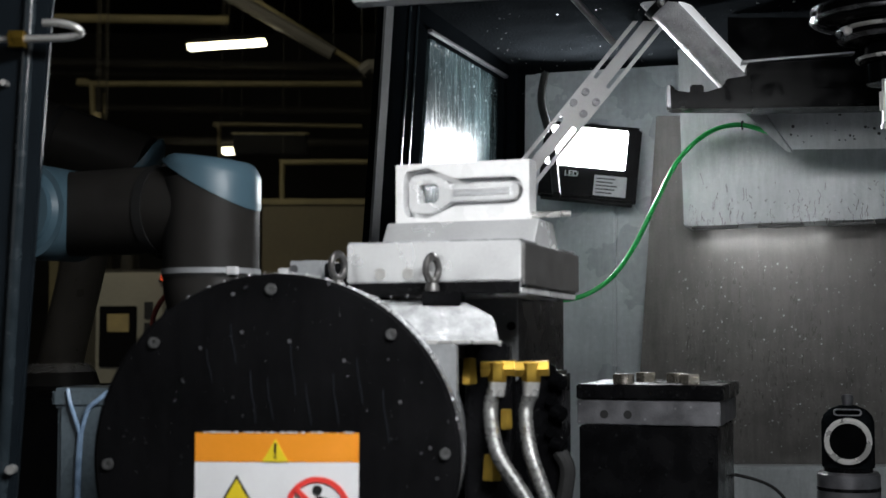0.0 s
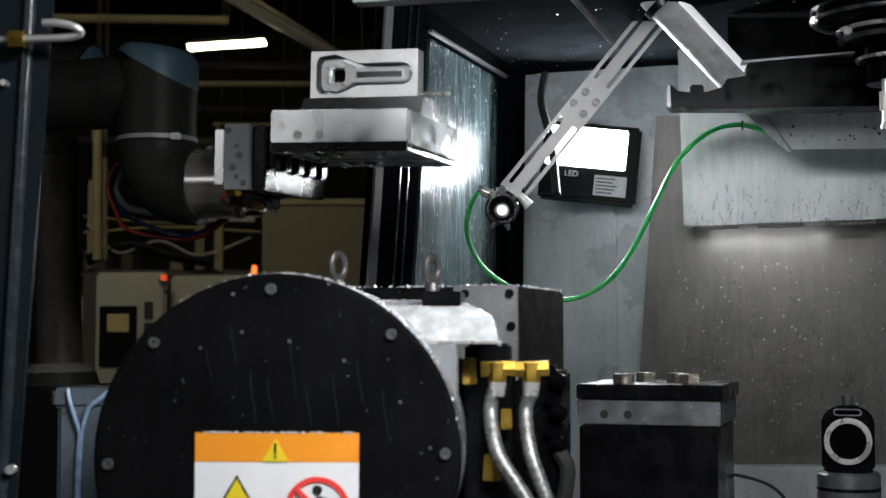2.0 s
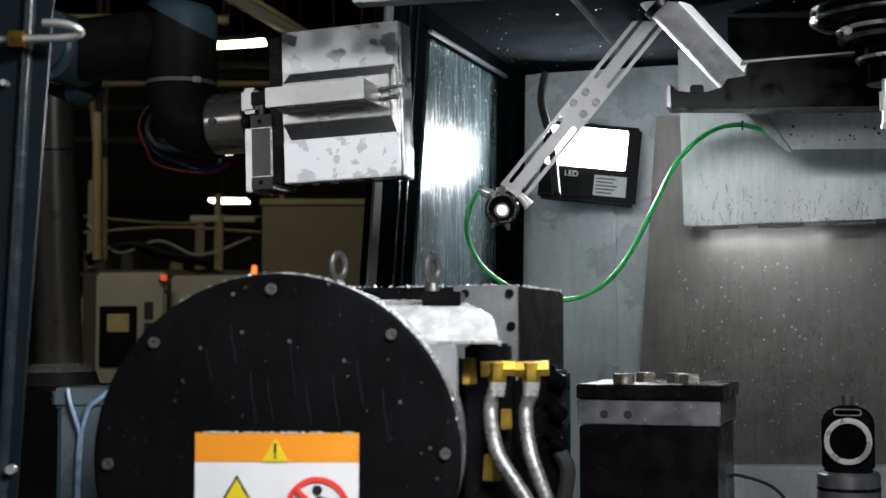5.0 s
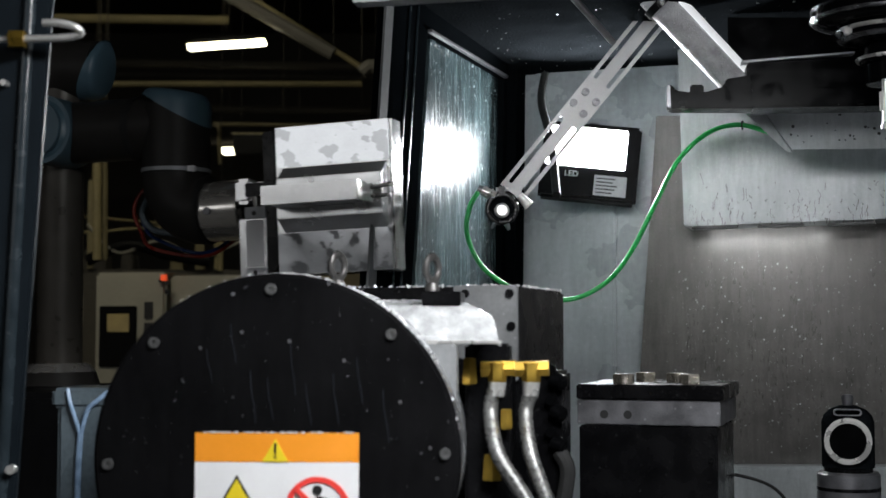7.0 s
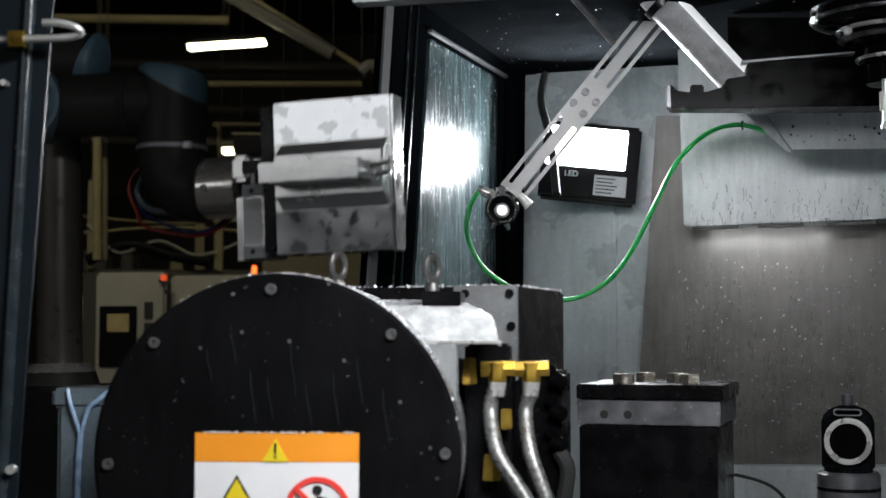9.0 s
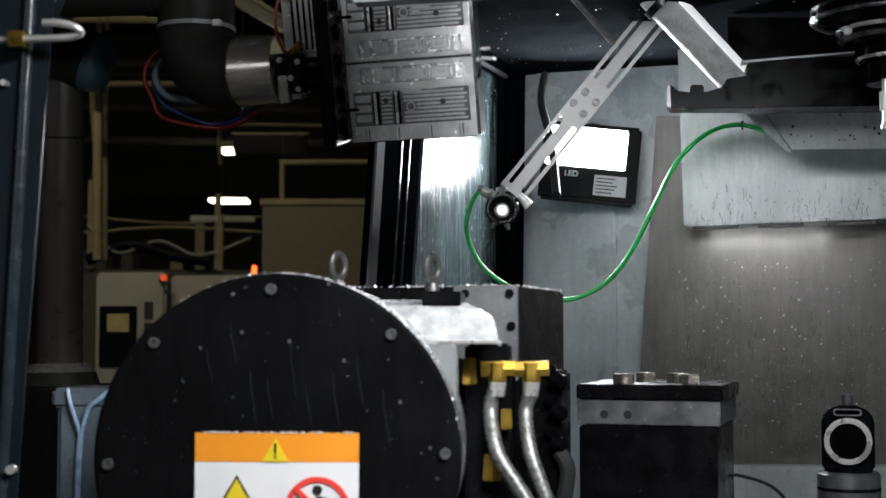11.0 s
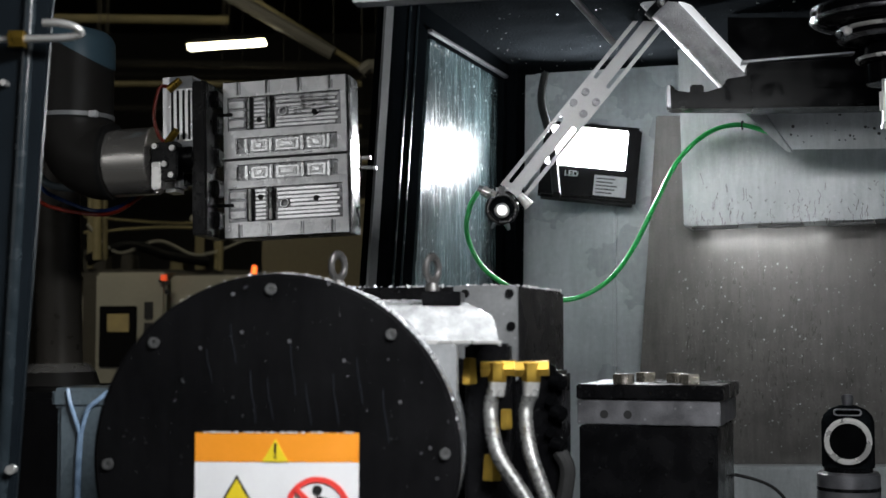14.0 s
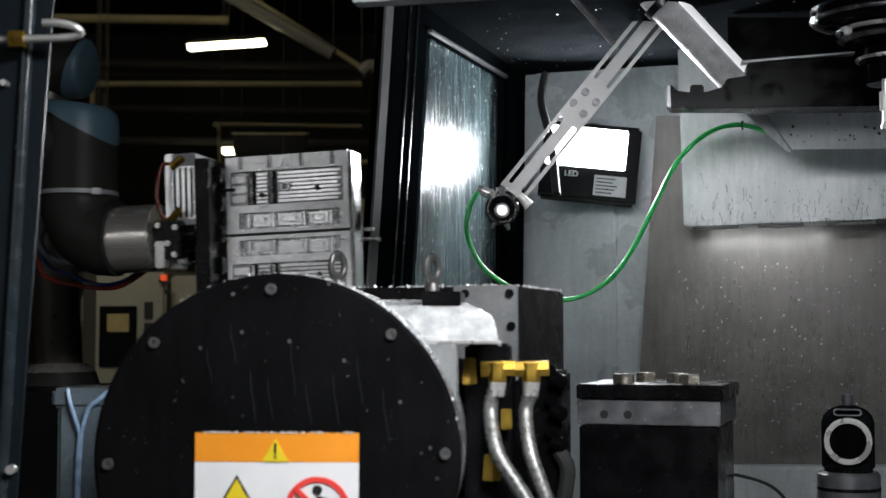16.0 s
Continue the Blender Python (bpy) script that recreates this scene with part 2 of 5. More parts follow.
# ---- mesh helpers ----
def mesh_of(name, bm, material, smooth=True):
    bmesh.ops.recalc_face_normals(bm, faces=bm.faces)
    me = bpy.data.meshes.new(name)
    bm.to_mesh(me)
    bm.free()
    me.materials.append(material)
    if smooth:
        me.shade_smooth()
        me.set_sharp_from_angle(angle=radians(35))
    return me


def part(name, bm, material, parent, label=""):
    ob = new(name, mesh_of(name, bm, material))
    ob.parent = parent
    return tagged(ob, label)


def thing(name, m, label, category, group="", kind=""):
    ob = new(name)
    ob.empty_display_size = 0.05
    ob.matrix_basis = m
    return tagged(ob, label, category, group, kind)


def solo(name, bm, material, m, label, category, group="", kind=""):
    ob = new(name, mesh_of(name, bm, material))
    ob.matrix_basis = m
    return tagged(ob, label, category, group, kind)


def box(x0, x1, y0, y1, z0, z1, bevel=0.0, m=None):
    bm = bmesh.new()
    bmesh.ops.create_cube(bm, size=1.0)
    bmesh.ops.transform(bm, verts=bm.verts, matrix=Matrix.LocRotScale(
        ((x0 + x1) / 2, (y0 + y1) / 2, (z0 + z1) / 2), None, (abs(x1 - x0), abs(y1 - y0), abs(z1 - z0))))
    if bevel:
        bmesh.ops.bevel(bm, geom=bm.edges[:], offset=bevel, segments=2, affect="EDGES")
    if m is not None:
        bmesh.ops.transform(bm, verts=bm.verts, matrix=m)
    return bm


def add(bm, *others):
    """Joins meshes of one part."""
    for o in others:
        me = bpy.data.meshes.new("t")
        o.to_mesh(me)
        o.free()
        bm.from_mesh(me)
        bpy.data.meshes.remove(me)
    return bm


def rod(a, b, r0, r1=None, seg=24, bevel=0.0):
    """Round bar from a to b."""
    a, b = Vector(a), Vector(b)
    bm = bmesh.new()
    bmesh.ops.create_cone(bm, cap_ends=True, segments=seg, radius1=r0, radius2=r0 if r1 is None else r1, depth=(b - a).length)
    if bevel:
        rim = [e for e in bm.edges if abs(e.verts[0].co.z - e.verts[1].co.z) < 1e-6]
        bmesh.ops.bevel(bm, geom=rim, offset=bevel, segments=3, affect="EDGES")
    q = Vector((0, 0, 1)).rotation_difference((b - a).normalized())
    bmesh.ops.transform(bm, verts=bm.verts, matrix=Matrix.Translation((a + b) / 2) @ q.to_matrix().to_4x4())
    return bm


def spline(points, steps=10):
    pts = [Vector(p) for p in points]
    out = []
    for i in range(len(pts) - 1):
        p0, p1, p2, p3 = pts[max(i - 1, 0)], pts[i], pts[i + 1], pts[min(i + 2, len(pts) - 1)]
        for k in range(steps):
            t = k / steps
            out.append(0.5 * (2 * p1 + (p2 - p0) * t + (2 * p0 - 5 * p1 + 4 * p2 - p3) * t * t + (3 * p1 - p0 - 3 * p2 + p3) * t ** 3))
    return out + [pts[-1]]


def hose(points, r, seg=10, steps=10, rib=0.0):
    """Bent tube along a smooth line."""
    line = spline(points, steps)
    bm = bmesh.new()
    rings = []
    side = Vector((0.3, 0.2, 0.9))
    for i, p in enumerate(line):
        d = (line[min(i + 1, len(line) - 1)] - line[max(i - 1, 0)]).normalized()
        u = (side - d * side.dot(d)).normalized()
        w = d.cross(u)
        side = u
        rr = r * (1 + (rib if i % 2 else 0))
        rings.append([bm.verts.new(p + rr * (math.cos(a) * u + math.sin(a) * w)) for a in
                      [2 * math.pi * k / seg for k in range(seg)]])
    for a, b in zip(rings, rings[1:]):
        for k in range(seg):
            bm.faces.new((a[k], a[(k + 1) % seg], b[(k + 1) % seg], b[k]))
    bm.faces.new(rings[0])
    bm.faces.new(rings[-1])
    return bm


def prism(outline, y0, y1, bevel=0.0, holes=()):
    """Outline in x, z with holes, pulled out from y0 to y1."""
    bm = bmesh.new()
    loops = []
    for loop in (outline, *holes):
        vs = [bm.verts.new((x, y0, z)) for x, z in loop]
        loops.append([bm.edges.new((vs[i], vs[(i + 1) % len(vs)])) for i in range(len(vs))])
    bmesh.ops.triangle_fill(bm, use_beauty=True, use_dissolve=False, edges=[e for lp in loops for e in lp])
    back = bmesh.ops.extrude_face_region(bm, geom=bm.faces[:])
    bmesh.ops.translate(bm, vec=(0, y1 - y0, 0), verts=[g for g in back["geom"] if isinstance(g, bmesh.types.BMVert)])
    bmesh.ops.recalc_face_normals(bm, faces=bm.faces)
    if bevel:
        sharp = [e for e in bm.edges if len(e.link_faces) == 2 and e.calc_face_angle(0) > 0.6]
        bmesh.ops.bevel(bm, geom=sharp, offset=bevel, segments=2, affect="EDGES")
    return bm


def circle(cx, cz, r, n=24, a0=0.0, a1=2 * math.pi):
    closed = abs(a1 - a0 - 2 * math.pi) < 1e-6
    k = n if closed else n - 1
    return [(cx + r * math.cos(a0 + (a1 - a0) * i / k), cz + r * math.sin(a0 + (a1 - a0) * i / k)) for i in range(n)]


def ring(r, tube, m, seg=28, sub=10):
    bm = bmesh.new()
    rows = []
    for i in range(seg):
        a = 2 * math.pi * i / seg
        rows.append([bm.verts.new(((r + tube * math.cos(b)) * math.cos(a), tube * math.sin(b), (r + tube * math.cos(b)) * math.sin(a)))
                     for b in [2 * math.pi * j / sub for j in range(sub)]])
    for i in range(seg):
        for j in range(sub):
            bm.faces.new((rows[i][j], rows[(i + 1) % seg][j], rows[(i + 1) % seg][(j + 1) % sub], rows[i][(j + 1) % sub]))
    bmesh.ops.transform(bm, verts=bm.verts, matrix=m)
    return bm


def bolt(x, y, z, r, h=0.004):
    """Socket screw head that faces -y."""
    out = prism(circle(x, z, r, 14), y - h, y, 0.0, [circle(x, z, r * 0.5, 6)])
    return add(out, rod((x, y - h * 0.4, z), (x, y, z), r * 0.55, seg=6))


YAW = -18.0

# ---- hall ----
solo("floor", box(-9, 7, -7, 15, -0.1, 0), FLOOR_GREY, Matrix(), "grey concrete factory floor", "floor", kind="structure")
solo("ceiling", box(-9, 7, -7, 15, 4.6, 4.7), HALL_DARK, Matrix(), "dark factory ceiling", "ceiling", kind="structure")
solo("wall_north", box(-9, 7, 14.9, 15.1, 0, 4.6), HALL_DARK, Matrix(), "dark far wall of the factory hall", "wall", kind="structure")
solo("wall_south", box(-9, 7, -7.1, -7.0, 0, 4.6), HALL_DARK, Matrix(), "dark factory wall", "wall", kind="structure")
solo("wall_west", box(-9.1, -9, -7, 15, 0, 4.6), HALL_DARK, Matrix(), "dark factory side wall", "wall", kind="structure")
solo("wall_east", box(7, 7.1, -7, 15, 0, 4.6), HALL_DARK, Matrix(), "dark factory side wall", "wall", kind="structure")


def strip_lamp(x, y, z, w, d, tilt):
    t = thing("strip_lamp", pose(x, y, z, 0, tilt, 0), "lit fluorescent strip lamp hanging under the dark ceiling", "lamp", "hall strip lamps")
    part("housing", box(-w / 2 + 0.01, w / 2 - 0.01, -d / 2 + 0.01, d / 2 - 0.01, 0.012, 0.03, 0.004), BLACK_PAINT, t)
    part("diffuser", box(-w / 2, w / 2, -d / 2, d / 2, -0.010, 0.011, 0.003), LAMP_WHITE, t, "glowing warm white diffuser")
    part("hanger", rod((0, 0, 0.06), (0, 0, 4.6 - z), 0.0015, seg=6), HALL_DARK, t)


strip_lamp(-0.9605, 6.0000, 2.5763, 0.345, 0.07, -4)
strip_lamp(-1.4263, 9.0000, 2.5010, 0.09, 0.2, 0)
strip_lamp(-1.4942, 9.5000, 2.2177, 0.26, 0.2, 0)


def pipe(points, r, label="dull cream painted pipe run in the dark hall"):
    p = thing("pipe", Matrix.Translation(points[0]), label, "pipe", "hall pipes")
    part("tube", hose([tuple(Vector(q) - Vector(points[0])) for q in points], r, 10, 4), HALL_PIPE if r < 0.029 else HALL_DUCT if "duct" in label else HALL_DARK, p)
    for q in (points[0], points[-1]):
        e = Vector(q) - Vector(points[0])
        part("hanger", rod(e, (e.x, e.y, 4.6 - points[0][2]), 0.0015, seg=6), HALL_DARK, p)


pipe([(-1.7991, 7.0000, 2.2870), (-1.8183, 7.0000, 2.5759), (-1.7920, 7.0000, 2.5848), (-0.4217, 7.0000, 2.5848)], 0.016)
pipe([(-1.8466, 7.4000, 2.3590), (-1.8565, 7.4000, 2.6082)], 0.010)
pipe([(-1.9745, 6.5000, 2.8150), (-1.0335, 6.5000, 2.8040)], 0.022)
pipe([(-0.7791, 6.6000, 1.8219), (-0.7812, 6.6000, 2.1060), (-0.7538, 6.6000, 2.1254), (-0.3301, 6.6000, 2.1281)], 0.014)
pipe([(-1.2481, 7.6000, 2.2441), (-1.2564, 7.6000, 2.4419), (-1.2249, 7.6000, 2.4675), (-0.4569, 7.6000, 2.4547)], 0.012)
pipe([(-1.0460, 6.4000, 1.5877), (-1.0460, 6.4000, 1.8541)], 0.014)
pipe([(-1.4985, 5.9000, 1.6142), (-1.5085, 5.9000, 2.2560)], 0.020)
pipe([(-1.5139, 6.1000, 1.6249), (-1.5208, 6.1000, 2.0833)], 0.012)
pipe([(-0.3375, 5.6000, 2.3728), (-0.3024, 5.6000, 2.4012), (-0.2625, 5.6000, 2.3917)], 0.030, "grey duct elbow in the dark hall")
pipe([(-1.0058, 6.0000, 2.8312), (-0.4876, 6.0000, 2.5357)], 0.032, "grey slanting duct under the ceiling")
pipe([(-0.9481, 6.2000, 2.8822), (-0.3737, 6.2000, 2.5139)], 0.014, "thin slanting conduit under the ceiling")
for y0, d0 in ((98, 9.0), (122, 11.0), (182, 10.0), (240, 9.0)):
    pipe([(-4.5, d0, 1.30 + d0 * (0.0612 + (441 - y0) / 2413)), (0.6, d0 + 0.4, 1.30 + d0 * (0.0612 + (441 - y0) / 2413))], 0.03,
         "dark roof beam in the hall")

# far machine tool and racks in the hall
t = thing("machine_cabinet", pose(-1.0392, 5.2000, 1.1469, 0, 0, -12), "cream painted machine tool cabinet in the dark hall", "machine")
part("front_panel", box(-0.31, -0.02, 0, 0.5, -1.17, 0.3836, 0.01), HALL_CREAM, t)
part("side_panel", box(-0.016, 0.34, 0.03, 0.5, -1.17, 0.3707, 0.01), HALL_CREAM, t)
part("door_window", box(-0.29, -0.135, -0.006, 0, 0.02, 0.2543, 0.003), BLACK_PAINT, t, "dark tinted door window")
part("window_glow", box(-0.255, -0.165, -0.010, -0.007, 0.1552, 0.2241, 0.001), WARM_WINDOW, t, "warm lamp glow behind the window")
for i, (dx, dz) in enumerate(((0, 0), (0.025, -0.01), (0.025, -0.045))):
    part("button", rod((-0.035 + dx, 0, 0.3513 + dz), (-0.035 + dx, -0.012, 0.3513 + dz), 0.010, seg=12), INK, t)
part("lettering_bar", box(-0.105, -0.07, -0.004, 0, 0.2047, 0.2694), INK, t, "black illegible lettering")
part("lettering_bar", box(-0.105, -0.07, -0.004, 0, 0.1336, 0.1896), INK, t, "black illegible lettering")
part("white_notice", box(0.03, 0.10, 0.02, 0.029, 0.1552, 0.2802), WHITE, t, "white notice plate")
t = thing("signal_lamp", Matrix.Translation((-0.7757, 5.6000, 1.5378)), "orange signal lamp in the dark hall", "lamp", "signal lamps")
part("lens", rod((0, 0, 0), (0, 0, 0.036), 0.010, seg=12, bevel=0.003), SIGNAL, t)
part("stem", rod((0, 0, -0.4), (0, 0, 0), 0.008, seg=8), HALL_DARK, t)
t = thing("signal_lamp", Matrix.Translation((-1.0548, 5.1500, 1.4952)), "small dim red indicator lamp on the far machine", "lamp", "signal lamps")
part("lens", rod((0, 0, 0), (0, 0, 0.022), 0.012, seg=12), INDICATOR, t)
rnd = random.Random(4)
t = thing("storage_rack", pose(-1.4128, 7.5000, 1.6683, 0, 0, 0), "cluttered dark storage rack in the far hall", "rack")
for k in range(4):
    part("shelf_board", box(-0.75, 0.9, 0, 0.5, -0.9 + 0.28 * k, -0.88 + 0.28 * k, 0.003), HALL_DARK if k % 2 else HALL_PIPE, t)
for k in range(3):
    part("upright", box(-0.75 + 0.8 * k, -0.70 + 0.8 * k, -0.02, 0.03, -1.668, 0.25, 0.004), HALL_PIPE, t)
for k in range(12):
    x = -0.7 + rnd.random() * 1.4
    part("stored_item", box(x, x + 0.05 + 0.12 * rnd.random(), 0.03, 0.2, -0.04 - 0.28 * (k % 2), 0.03 + 0.09 * rnd.random() - 0.28 * (k % 2), 0.01),
         rnd.choice([HALL_PIPE, HALL_DARK, BLACK_PAINT, HALL_CREAM]), t)
t = thing("far_machine", pose(-1.3655, 6.8000, 1.6339, 0, 0, 8), "cluttered far machine with hoses and covers in the dark hall", "machine")
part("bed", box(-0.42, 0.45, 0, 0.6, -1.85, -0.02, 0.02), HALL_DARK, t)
part("cover", hose([(-0.40, -0.02, 0.02), (-0.20, -0.03, 0.10), (0.0, -0.03, 0.05), (0.2, -0.03, 0.02)], 0.03, 10), BLACK_PAINT, t)
part("rail", hose([(-0.42, -0.01, 0.16), (0.0, -0.02, 0.19), (0.45, -0.01, 0.17)], 0.008, 8), HALL_PIPE, t)
part("rail", hose([(-0.42, -0.01, 0.24), (0.05, -0.02, 0.21), (0.45, -0.01, 0.25)], 0.006, 8), HALL_PIPE, t)
part("cable_run", hose([(-0.40, -0.04, 0.20), (-0.25, -0.05, 0.06), (-0.05, -0.04, 0.12), (0.15, -0.05, 0.05), (0.4, -0.04, 0.14)], 0.007, 8), HALL_CREAM, t)
part("guard_plate", box(0.10, 0.42, -0.03, -0.01, 0.22, 0.25, 0.004), HALL_CREAM, t)
part("upright", box(-0.40, -0.37, -0.02, 0.02, -0.02, 0.42, 0.004), HALL_PIPE, t)
part("upright", box(0.22, 0.25, -0.02, 0.02, -0.02, 0.36, 0.004), HALL_PIPE, t)
t = thing("hanging_sign", pose(-0.8936, 7.0000, 2.2694, 0, 0, 0), "dark framed sign board hanging in the far hall", "sign")
part("board", box(-0.19, 0.19, 0, 0.02, -0.05, 0.05, 0.004), BLACK_PAINT, t)
part("frame_rail", box(-0.20, 0.20, -0.006, 0.026, 0.0505, 0.062, 0.003), HALL_PIPE, t)
part("hanger", rod((-0.15, 0.01, 0.06), (-0.15, 0.01, 2.45), 0.0015, seg=6), HALL_DARK, t)
part("hanger", rod((0.15, 0.01, 0.06), (0.15, 0.01, 2.45), 0.0015, seg=6), HALL_DARK, t)
t = thing("tan_partition", pose(-0.5578, 6.0000, 1.6196, 0, 0, 0), "dim tan partition panel in the far hall", "partition")
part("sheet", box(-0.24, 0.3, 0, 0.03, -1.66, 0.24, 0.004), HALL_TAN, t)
part("top_rail", box(-0.25, 0.31, -0.01, 0.04, 0.241, 0.27, 0.004), HALL_PIPE, t)

# ---- machine enclosure ----
BACK = pose(0.6133, 2.6200, 1.2876, 0, 0, YAW)
SIDE = pose(0.0160, 2.4000, 1.5881, 0, 0, 72)
w = thing("wall_back", BACK, "wet grey painted back wall of the machine", "wall", kind="structure")
part("sheet", prism([(-0.5687, 0.6434), (0.3705, 0.5792), (0.3466, -0.5234), (-0.5712, -0.5825)], 0.06, 0.10), WALL_GREY, w)
part("corner_panel", prism([(-0.4583, 0.5529), (-0.1632, 0.5583), (-0.1793, -0.4454), (-0.5138, -0.4628)], 0.05, 0.058, 0.003), WALL_GREY, w)
part("dark_panel", prism([(-0.2007, 0.4413), (0.3640, 0.4134), (0.3501, -0.2283), (-0.2506, -0.2461)], 0, 0.03, 0.002), WALL_STEEL, w, "dark streaked steel wall panel")
part("corner_rib", prism([(-0.3158, 0.2730), (-0.2881, 0.2722), (-0.2971, -0.4484), (-0.3256, -0.4499)], 0.03, 0.049, 0.004), WALL_GREY, w)
part("sill", prism([(-0.2506, -0.2461), (0.3501, -0.2283), (0.3461, -0.4102), (-0.2523, -0.4412)], -0.05, 0.03, 0.004), HOOD_GREY, w, "pale grey sill below the wall")
w = thing("wall_side", SIDE, "dark side wall of the machine with a wet window", "wall", kind="structure")
part("frame", prism([(-0.3018, 0.2602), (0.9064, 0.5583), (0.8725, -0.8311), (-0.4535, -0.6191)], 0, 0.024, 0.0,
     [[(-0.1350, 0.2163), (0.3432, 0.2238), (0.3174, -0.2562), (-0.2246, -0.2622)]]), DARK_FRAME, w)
part("window_pane", prism([(-0.0818, 0.2309), (0.4245, 0.2407), (0.3977, -0.2575), (-0.1762, -0.2635)], 0.012, 0.02), WET_GLASS, w, "wet teal window pane")
part("edge_strip", prism([(-0.3348, 0.2520), (-0.3018, 0.2602), (-0.4535, -0.6191), (-0.4836, -0.6142)], -0.003, 0.001), STRIP_GREY, w, "grey anodised edge strip")
part("bead", prism([(-0.1350, 0.2221), (0.3519, 0.2312), (0.3518, 0.2254), (-0.1350, 0.2163)], -0.008, 0.012, 0.001), DARK_STEEL, w)
part("corner_post", prism([(0.3757, 0.4273), (0.4571, 0.4474), (0.3929, -0.7544), (0.3292, -0.7442)], -0.02, 0.0, 0.003), DARK_FRAME, w)
# Two thin raised lines stand in for upright highlights on the frame.
for a, c in ((0.50, 0.513), (0.74, 0.753)):
    q0, q1, q2, q3 = (Vector(v) for v in ((-0.3018, 0.2602), (-0.1352, 0.3013), (-0.3135, -0.6414), (-0.4535, -0.6191)))
    part("channel_glint", prism([tuple(q0.lerp(q1, a)), tuple(q0.lerp(q1, c)), tuple(q3.lerp(q2, c)), tuple(q3.lerp(q2, a))], -0.003, 0.0), POST_GLINT, w, "thin shiny line standing for a frame highlight")
solo("machine_roof", box(-0.495, 1.3, -1.9, 0.12, 0, 0.05), WET_BLACK, pose(0.6211, 2.6200, 1.8374, 0, 0, YAW), "wet black roof sheet of the machine", "roof", kind="structure")
solo("wall_right", box(0, 0.05, -1.6, 0.1, -1.0, 1.0), WALL_GREY, pose(1.3558, 2.4000, 1.2887, 0, 0, YAW), "grey right wall of the machine", "wall", kind="structure")
solo("machine_table", box(-0.75, 0.75, -0.9, 0.2, -0.6, 0), DARK_STEEL, pose(0.2849, 1.9000, 0.9998, 0, 0, YAW), "dark cast machine bed", "bed", kind="structure")

# beads of coolant under the roof
rnd = random.Random(21)
bm = bmesh.new()
for k in range(190):
    s = 0.0005 + 0.0013 * rnd.random() ** 3
    c = Vector((-0.48 + 1.1 * rnd.random(), -0.5 + 0.6 * rnd.random(), -s * 0.5))
    bmesh.ops.create_icosphere(bm, subdivisions=1, radius=s, matrix=Matrix.Translation(c) @ Matrix.Diagonal((1.5, 1, 0.8, 1)))
solo("coolant_beads", bm, STEEL, pose(0.6211, 2.6200, 1.8374, 0, 0, YAW), "shiny coolant beads under the black roof", "coolant", kind="stuff")


def runs(bm, rnd, x, z, n, r):
    """Crooked run of coolant down a wall, flat against it."""
    pts, dx = [], 0.0
    for i in range(5):
        pts.append((x + dx, 0, z - n * i / 4))
        dx += rnd.gauss(0, 0.0013)
    one = hose(pts, r, 6, 3)
    bmesh.ops.transform(one, verts=one.verts, matrix=Matrix.Diagonal((1, 0.35, 1, 1)))
    return add(bm, one)


WET_RUN = mat("wet_coolant_run", (0.088, 0.083, 0.079), 0.3, 0.0, scale=60, vary=0.4, bump=0.1, spec=0.5)
DROP = mat("coolant_drop", (0.72, 0.74, 0.75), 0.08, 0.3, scale=60, vary=0.1)
rnd = random.Random(31)
bm, beads = bmesh.new(), bmesh.new()
for k in range(420):
    x, z = rnd.gauss(0.02, 0.16), 0.16 - 0.30 * rnd.random()
    if not -0.16 < x < 0.36:
        continue
    n = 0.004 + (0.07 if rnd.random() < 0.5 else 0.012) * rnd.random()
    bm = runs(bm, rnd, x, z, n, 0.0005 + 0.0006 * rnd.random())
for k in range(420):
    s = 0.0005 + 0.0012 * rnd.random() ** 3
    bmesh.ops.create_icosphere(beads, subdivisions=1, radius=s, matrix=Matrix.Translation((-0.17 + 0.5 * rnd.random(), 0, -0.22 + 0.38 * rnd.random())) @ Matrix.Diagonal((1, 0.6, 1.3, 1)))
solo("coolant_runs", bm, WET_RUN, BACK, "dark wet coolant runs down the steel wall", "coolant", kind="stuff")
solo("coolant_beads", beads, DROP, BACK, "bright coolant beads on the steel wall", "coolant", kind="stuff")
bm = bmesh.new()
for k in range(150):
    x, z = -0.19 + 0.44 * rnd.random(), 0.0 - 0.097 * rnd.random() ** 0.45
    bm = runs(bm, rnd, x, z, min(0.003 + 0.024 * rnd.random() ** 2, z + 0.102), 0.0003 + 0.0005 * rnd.random())
beads = bmesh.new()
for k in range(260):
    r = 0.0004 + 0.0009 * rnd.random() ** 3
    c = (-0.19 + 0.46 * rnd.random(), 0, 0.03 - 0.13 * rnd.random() ** 0.6)
    bmesh.ops.create_icosphere(beads, subdivisions=1, radius=r, matrix=Matrix.Translation(c) @ Matrix.Diagonal((1, 0.6, 1.4, 1)))
solo("coolant_beads", beads, DROP, pose(0.6417, 2.5000, 1.6001, 0, 0, YAW), "bright coolant beads on the grey hood", "coolant", kind="stuff")
solo("coolant_runs", bm, WET_RUN, pose(0.6417, 2.5000, 1.6001, 0, 0, YAW), "dark wet coolant runs down the grey hood", "coolant", kind="stuff")


rnd = random.Random(57)
bm = bmesh.new()
